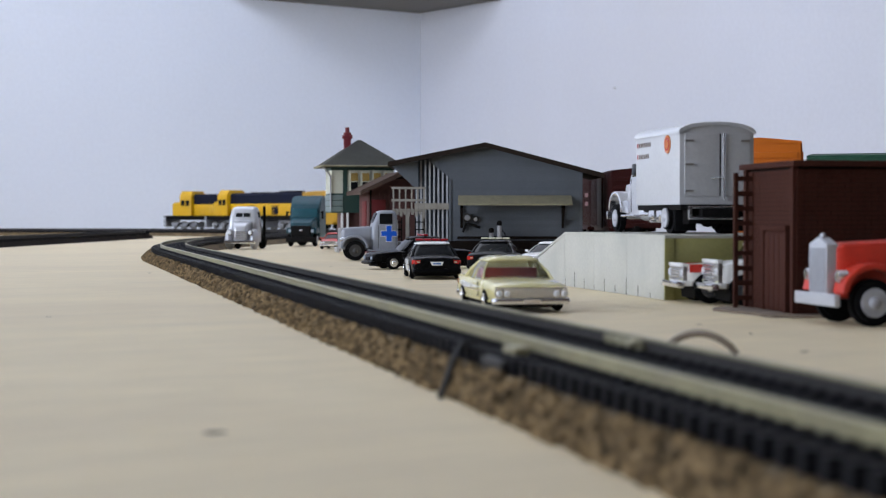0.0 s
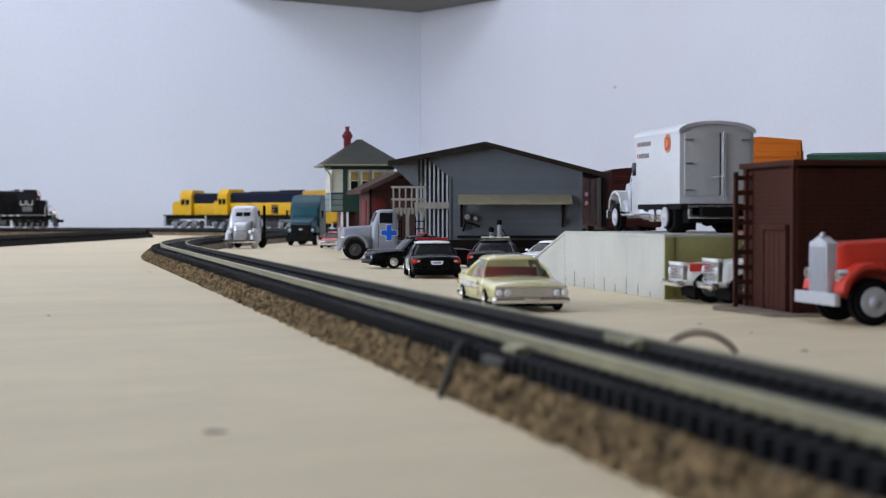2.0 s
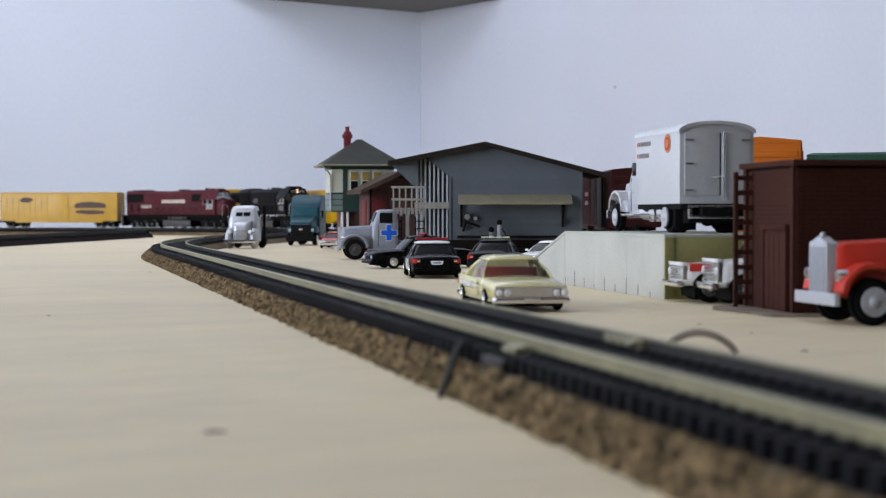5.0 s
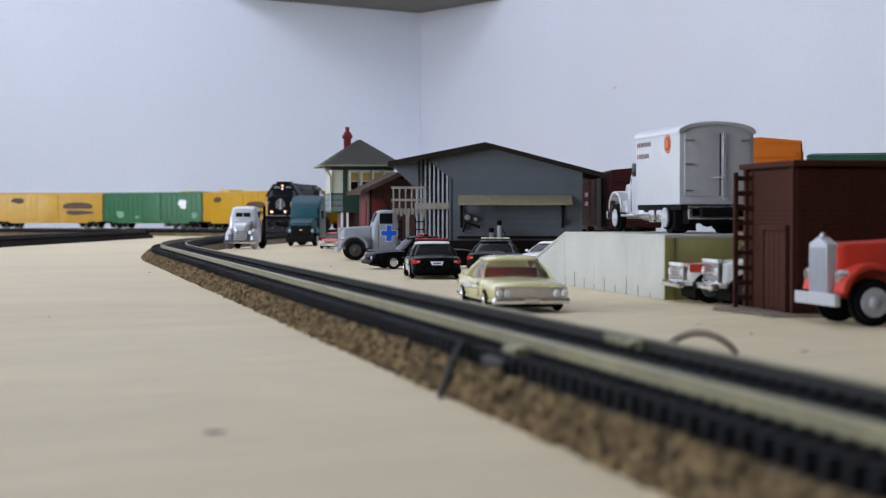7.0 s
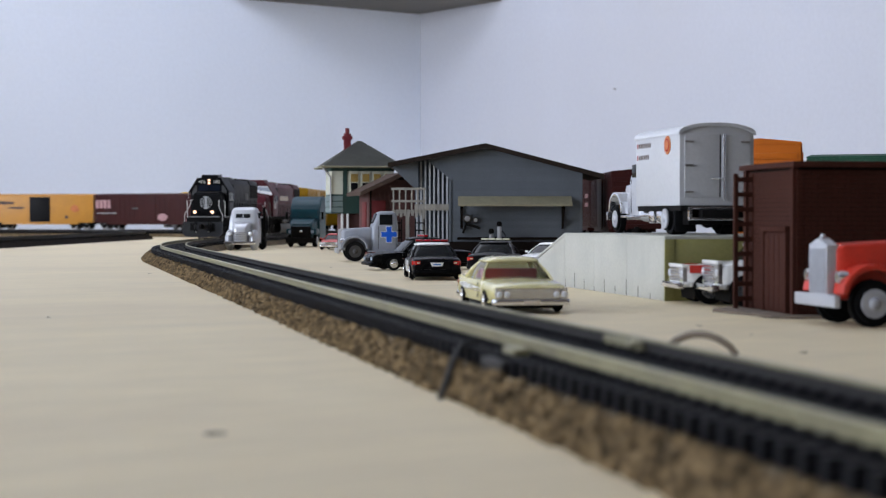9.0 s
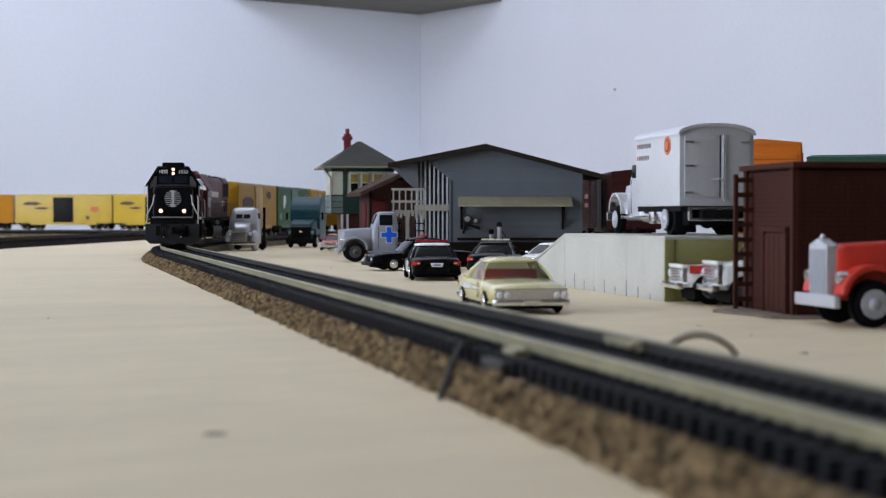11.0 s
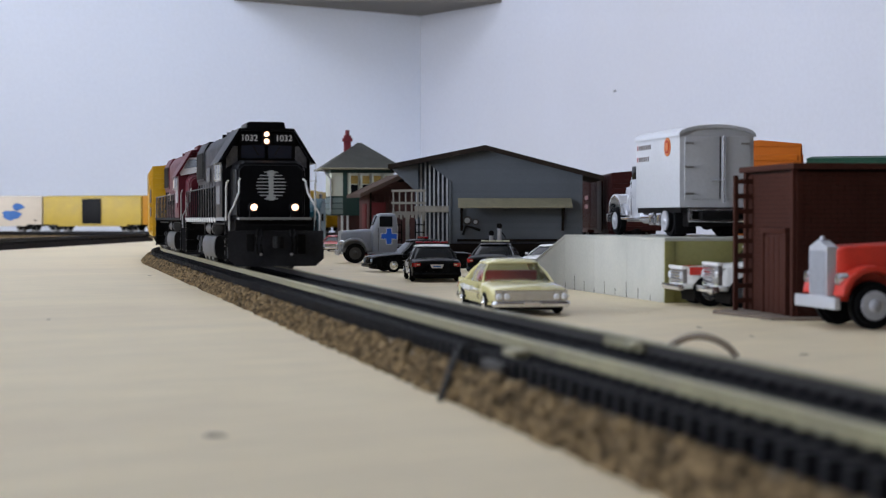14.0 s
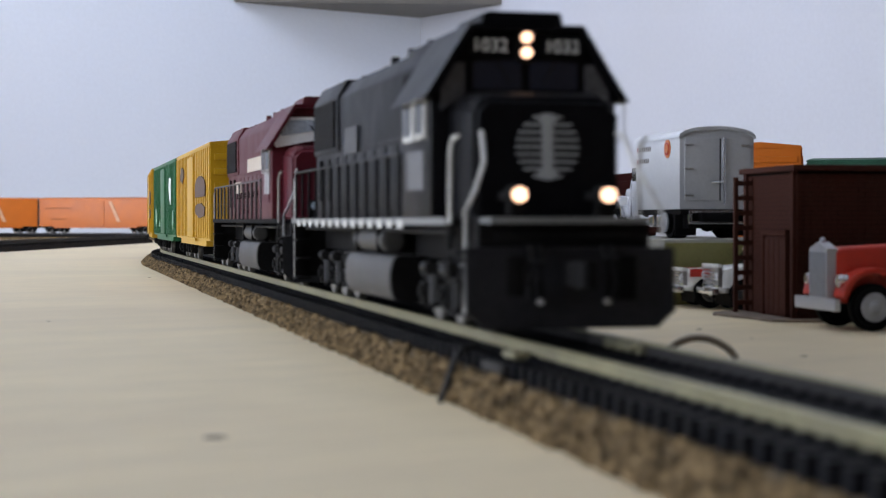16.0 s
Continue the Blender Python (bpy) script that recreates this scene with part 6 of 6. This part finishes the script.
        pts.append((Wd / 2 + (Wd / 2 + 14) * r * math.copysign(abs(math.cos(a)) ** 0.55, math.cos(a)), Dp / 2 - 2 + (Dp / 2 + 7) * r * math.copysign(abs(math.sin(a)) ** 0.55, math.sin(a))))
    part("pad", Shape().prism(pts, 0, 0.8, "z", 0.25), PAD, ob, "uneven brown ground pad")
    return ob


shed()


def ramp():
    ob = thing("loading_ramp", "grey concrete loading ramp with an olive end wall", "ramp", pose(75, 573, 0, 0, 0, 12.1))
    H, L1, L2, W = 22.0, 120.0, 208.0, 58.0
    part("body", Shape().prism([(0.4, 0), (0.4, H - 1.0), (L1, H - 1.0), (L2, 0)], 0.4, W, "x"), CONCRETE, ob)
    part("deck_slab", Shape().prism([(-0.4, H - 1.0), (-0.4, H), (L1, H), (L2 + 1, 0.3), (L2 + 1, 0), (L2 - 1, 0), (L1, H - 1.0)], -0.2, W + 0.3, "x"), CONCRETE, ob, "pale worn deck")
    n = 3
    for k in range(n):
        a, b = k * 40.0 + 0.03, (k + 1) * 40.0 - 0.03
        za = H - 1.1
        if b > L1:
            b = L1
        part("panel", Shape().box(-0.25, 0.5, a, b, 0.05, za, 0.12), CONCRETE, ob)
    part("panel", Shape().prism([(L1 + 0.2, 0.05), (L1 + 0.2, H - 1.3), (L2 - 5, 0.05)], -0.25, 0.5, "x"), CONCRETE, ob)
    part("end_wall", Shape().box(-0.1, W, -0.6, 0.4, 0, H - 1.1, 0.15), OLIVE, ob, "olive-coloured end wall")
    part("end_post", Shape().box(-0.3, 3.0, -1.0, -0.5, 0, H - 1.1, 0.1), OLIVE, ob)
    for k in range(9):
        y = 14 + k * 13.1
        part("dark_crack", Shape().box(-0.32, -0.2, y, y + 0.35, 0.1, 2.0 + (k * 37 % 5)), DARK, ob)
    return ob


ramp()

# ---- standing rolling stock ----
DARKGREEN = mat("dark_green_paint", (0.012, 0.055, 0.03), 0.6, vary=0.25, scale=90, spec=0.2)


def siding_a(s):
    h = radians(90.8)
    return Vector((141, 700)) + ahead(h) * s, h


def siding_b(s):
    h = radians(78)
    return Vector((131.5, 706)) + ahead(h) * s, h


def siding_c(s):
    h = radians(158)
    return Vector((440, 815)) + ahead(h) * s, h


def spur(s):
    h = radians(87.5)
    return Vector((-424, 1330)) + ahead(h) * s, h


build_track(siding_a, 450, 1200, "siding of brass rails behind the ramp")
build_track(siding_b, 0, 125, "short siding stub of brass rails")
build_track(siding_c, 0, 275, "siding of brass rails behind the brick shed")


def park(ob, fn, s, flip=False):
    p, h = fn(s)
    ob.matrix_basis = mmpose(Matrix.Translation((p.x, p.y, 0)) @ Matrix.Rotation(h + math.pi / 2 + (math.pi if flip else 0), 4, "Z"))
    return ob


park(boxcar("dark red box car with white lettering", BROWN, 153, marks=letter_bars(R, 40, 62, 34, 3.2, PINKPRINT) + letter_bars(R, 40, 62, 27, 3.2, PINKPRINT)), siding_a, 700)
park(boxcar("dark red box car standing behind the delivery truck", BROWN, 153), siding_a, 550)
park(boxcar("short orange box car standing on the siding", ORANGE, 108, roof=ORANGE), siding_b, 66)
park(boxcar("dark green box car standing on the far siding", DARKGREEN, 165), siding_c, 182)


def hood_unit(label):
    """A four-window yellow and dark blue diesel for the far loop; nose along -y."""
    ob = thing("diesel_locomotive", label, "locomotive", group="standing yellow locomotives")
    D, L = RAIL_TOP, 116.0
    BLUEHOOD = bpy.data.materials.get("dark_blue_paint") or mat("dark_blue_paint", (0.004, 0.006, 0.018), 0.5, vary=0.2, scale=100, spec=0.12)
    part("underframe", Shape().box(-16, 16, -L + 6, L - 6, D + 13, D + 19, 0.4), DARK, ob)
    part("hood", Shape().prism([(-10.5, D + 19), (-10.5, D + 48), (-8, D + 51), (8, D + 51), (10.5, D + 48), (10.5, D + 19)], -L + 58, L - 12, "y", 0.5), BLUEHOOD, ob, "dark blue hood top")
    for sx in (-1, 1):
        part("hood_side", Shape().box(sx * 10.8 - 0.3, sx * 10.8 + 0.3, -L + 60, L - 14, D + 19.5, D + 36, 0.1), LOCOYEL, ob, "yellow hood side")
        for k in range(8):
            part("hood_door", Shape().box(sx * 11.2 - 0.2, sx * 11.2 + 0.2, -L + 64 + k * 18, -L + 78 + k * 18, D + 21, D + 33, 0.1), BLUEHOOD if k % 3 == 2 else LOCOYEL, ob)
        for y in (-L + 40, -L + 49):
            part("side_window", Shape().box(sx * 17.2 - 0.3, sx * 17.2 + 0.3, y, y + 7, D + 34, D + 42, 0.2), GLASS, ob)
        handrail(ob, sx * 17.2, -L + 60, L - 14, D + 19, D + 31, 10, LOCOYEL)
        part("windscreen", Shape().box(min(sx * 3, sx * 11), max(sx * 3, sx * 11), -L + 36.4, -L + 37.2, D + 40.5, D + 46, 0.2), GLASS, ob)
    part("cab", Shape().prism([(-17, D + 19), (-17, D + 48), (-12, D + 55.5), (12, D + 55.5), (17, D + 48), (17, D + 19)], -L + 37, -L + 59, "y", 0.8), LOCOYEL, ob, "yellow cab")
    part("nose", Shape().loft([ring_at(-L + 16, 9, D + 19, D + 35), ring_at(-L + 19, 10, D + 19, D + 38.5), ring_at(-L + 37, 10.5, D + 19, D + 40)]), LOCOYEL, ob, "yellow short nose")
    part("pilot", Shape().box(-16.5, 16.5, -L + 5, -L + 9, D + 3, D + 19, 0.4), GREYPAINT, ob, "silver-grey pilot")
    part("walkway", Shape().box(-17.5, 17.5, -L + 5, L - 5, D + 18.4, D + 19.4, 0.2), DARK, ob)
    for k in range(4):
        part("roof_fan", Shape().cyl((0, L - 28 - k * 13, D + 52), 5.5, 2.4, "z", 18, bevel=0.4), DARK, ob)
    part("fuel_tank", Shape().box(-14, 14, -26, 22, D + 3, D + 13, 1.5), GREYPAINT, ob, "silver fuel tank")
    part("rear_pilot", Shape().box(-16.5, 16.5, L - 9, L - 5, D + 3, D + 19, 0.4), GREYPAINT, ob)
    for y in (-L + 40, L - 40):
        bogie(ob, y, (0, 18.5), frame_mat=GREYPAINT)
    return ob


def park_outer(ob, s0, s1, fn=outer):
    a, _ = fn(s0 + 40)
    b, _ = fn(s1 - 40)
    d, mid = a - b, (a + b) / 2
    ob.matrix_basis = mmpose(Matrix.Translation((mid.x, mid.y, 0)) @ Matrix.Rotation(math.atan2(d.y, d.x) + math.pi / 2, 4, "Z"))


RO = R1 + 51
nose_s = -RO * radians(57 + 5.72)
park_outer(hood_unit("yellow and dark blue diesel locomotive standing on the outer loop"), nose_s, nose_s + 234)
park_outer(hood_unit("yellow and dark blue diesel locomotive on the outermost loop"), -(R1 + 102) * radians(69 + 5.72), -(R1 + 102) * radians(69 + 5.72) + 234, outermost)
park_outer(boxcar("yellow box car coupled behind a yellow locomotive", YELLOW, 160), nose_s + 236, nose_s + 396)

# dead-end spur inside the loop
spur_track = build_track(spur, 0, 830, "dark dead-end spur track inside the loop", bed=False, bright=False)
part("roadbed", sweep(Shape(), spur, 0, 832, [(-19, 0.0), (-16.2, 4.6), (16.2, 4.6), (19, 0.0)]), DARKWOOD, spur_track, "dark stained roadbed")

# ---- small things on the table ----
WIRE = mat("wire_insulation", (0.012, 0.012, 0.012), 0.75, vary=0.2, scale=200)
WIREBROWN = mat("brown_wire", (0.16, 0.12, 0.08), 0.5, vary=0.2, scale=200)
SPOT = mat("dark_spot", (0.10, 0.07, 0.045), 0.9, vary=0.4, scale=200)


def near_s(y):
    return L_STR + L_BEND + (B1.y - y) / -math.sin(H2)


def beside(y, off, z):
    p, h = line(near_s(y))
    r = right_of(h)
    return (p.x + r.x * off, p.y + r.y * off, z)


# H2 points towards the camera, so its right-hand side is the side of the open table
feed = thing("feeder_wire", "black feeder wire soldered to the rail", "wire")
part("wire", Shape().tube([beside(287, 12, 7.4), beside(284, 15.5, 7.3), beside(279, 18.0, 5.6), beside(273, 20.6, 2.8), beside(268, 22.9, 0.5)], 0.55, 8), WIRE, feed)
part("solder_lug", Shape().box(-1.4, 1.4, -3.5, 3.5, 0, 1.2, 0.3, m=Matrix.Translation(beside(266, 11.2, 7.0)) @ Matrix.Rotation(H2 + math.pi / 2, 4, "Z")), RAIL, feed)
part("joiner", Shape().box(-1.5, 1.5, -6, 6, 0, 1.5, 0.3, m=Matrix.Translation(beside(263, 14.6, 5.2)) @ Matrix.Rotation(H2 + math.pi / 2, 4, "Z")), RAILDARK, feed, "dark rail joiner")
loop = thing("loose_wire", "thin brown wire arching over the table", "wire")
pts = []
for k in range(13):
    f = k / 12
    pts.append((46 + 13.5 * f, 352 - 9 * f, 0.5 + 3.9 * math.sin(math.pi * f) ** 0.7))
part("wire", Shape().tube(pts, 0.75, 8), WIREBROWN, loop)
clip = thing("rail_joiner", "bright pale rail joiner on the far rail", "joiner")
turn = Matrix.Translation(beside(270, -8.6, 0)) @ Matrix.Rotation(H2 + math.pi / 2, 4, "Z")
part("sleeve", Shape().box(-1.25, 1.25, -9, 9, 7.3, 9.0, 0.3, m=turn), RAIL, clip)
part("solder_blob", Shape().ball(beside(264, -7.6, 8.6), 1.0, 1.4, 2.2, 0.8), RAIL, clip)


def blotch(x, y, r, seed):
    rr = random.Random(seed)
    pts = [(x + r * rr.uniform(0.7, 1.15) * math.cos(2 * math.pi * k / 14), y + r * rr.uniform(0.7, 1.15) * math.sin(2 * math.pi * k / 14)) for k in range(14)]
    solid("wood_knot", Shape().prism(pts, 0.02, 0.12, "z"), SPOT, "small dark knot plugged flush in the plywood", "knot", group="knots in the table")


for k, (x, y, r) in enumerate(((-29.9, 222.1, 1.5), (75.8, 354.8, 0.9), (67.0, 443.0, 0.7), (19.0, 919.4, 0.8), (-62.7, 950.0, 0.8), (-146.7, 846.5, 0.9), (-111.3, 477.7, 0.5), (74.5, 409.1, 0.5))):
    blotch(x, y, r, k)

NAIL = mat("painted_nail", (0.42, 0.42, 0.44), 0.6, vary=0.1, scale=200)
# a nail left in the wall
solid("wall_nail", Shape().cyl((2.0, 548, 236), 2.0, 4.0, "x", 12, bevel=0.5), NAIL, "small grey nail head in the white wall", "nail", at=BASIS)

# crumbs of cork on the shoulders of the near roadbed
rg = random.Random(9)
ico = Shape()
bmesh.ops.create_icosphere(ico.bm, subdivisions=1, radius=1.0)
base_v = np.array([v.co[:] for v in ico.bm.verts])
base_f = np.array([[v.index for v in f.verts] for f in ico.bm.faces])
ico.bm.free()
all_v, all_f = [], []
for k in range(4600):
    s = END_S - 100 - 1120 * rg.random() ** 1.3
    f = rg.random()
    q, h = line(s)
    r = right_of(h) * (16.4 + 4.8 * f)
    turn = np.array(Euler((rg.random() * 6, rg.random() * 6, 0)).to_matrix())
    size = rg.uniform(0.35, 1.15)
    v = (base_v * np.array((1.3, 1, 0.7)) * size) @ turn.T + np.array((q.x + r.x, q.y + r.y, 4.4 * (1 - f) + 0.1))
    all_f.append(base_f + len(base_v) * k)
    all_v.append(v * MM)
crumbs = bpy.data.meshes.new("cork_crumbs")
crumbs.from_pydata(np.concatenate(all_v).tolist(), [], np.concatenate(all_f).tolist())
crumbs.materials.append(GRANULE)
tagged(new("cork_crumbs", crumbs), "crumbs of brown cork along the roadbed shoulder", "crumbs", kind="stuff")

motions()
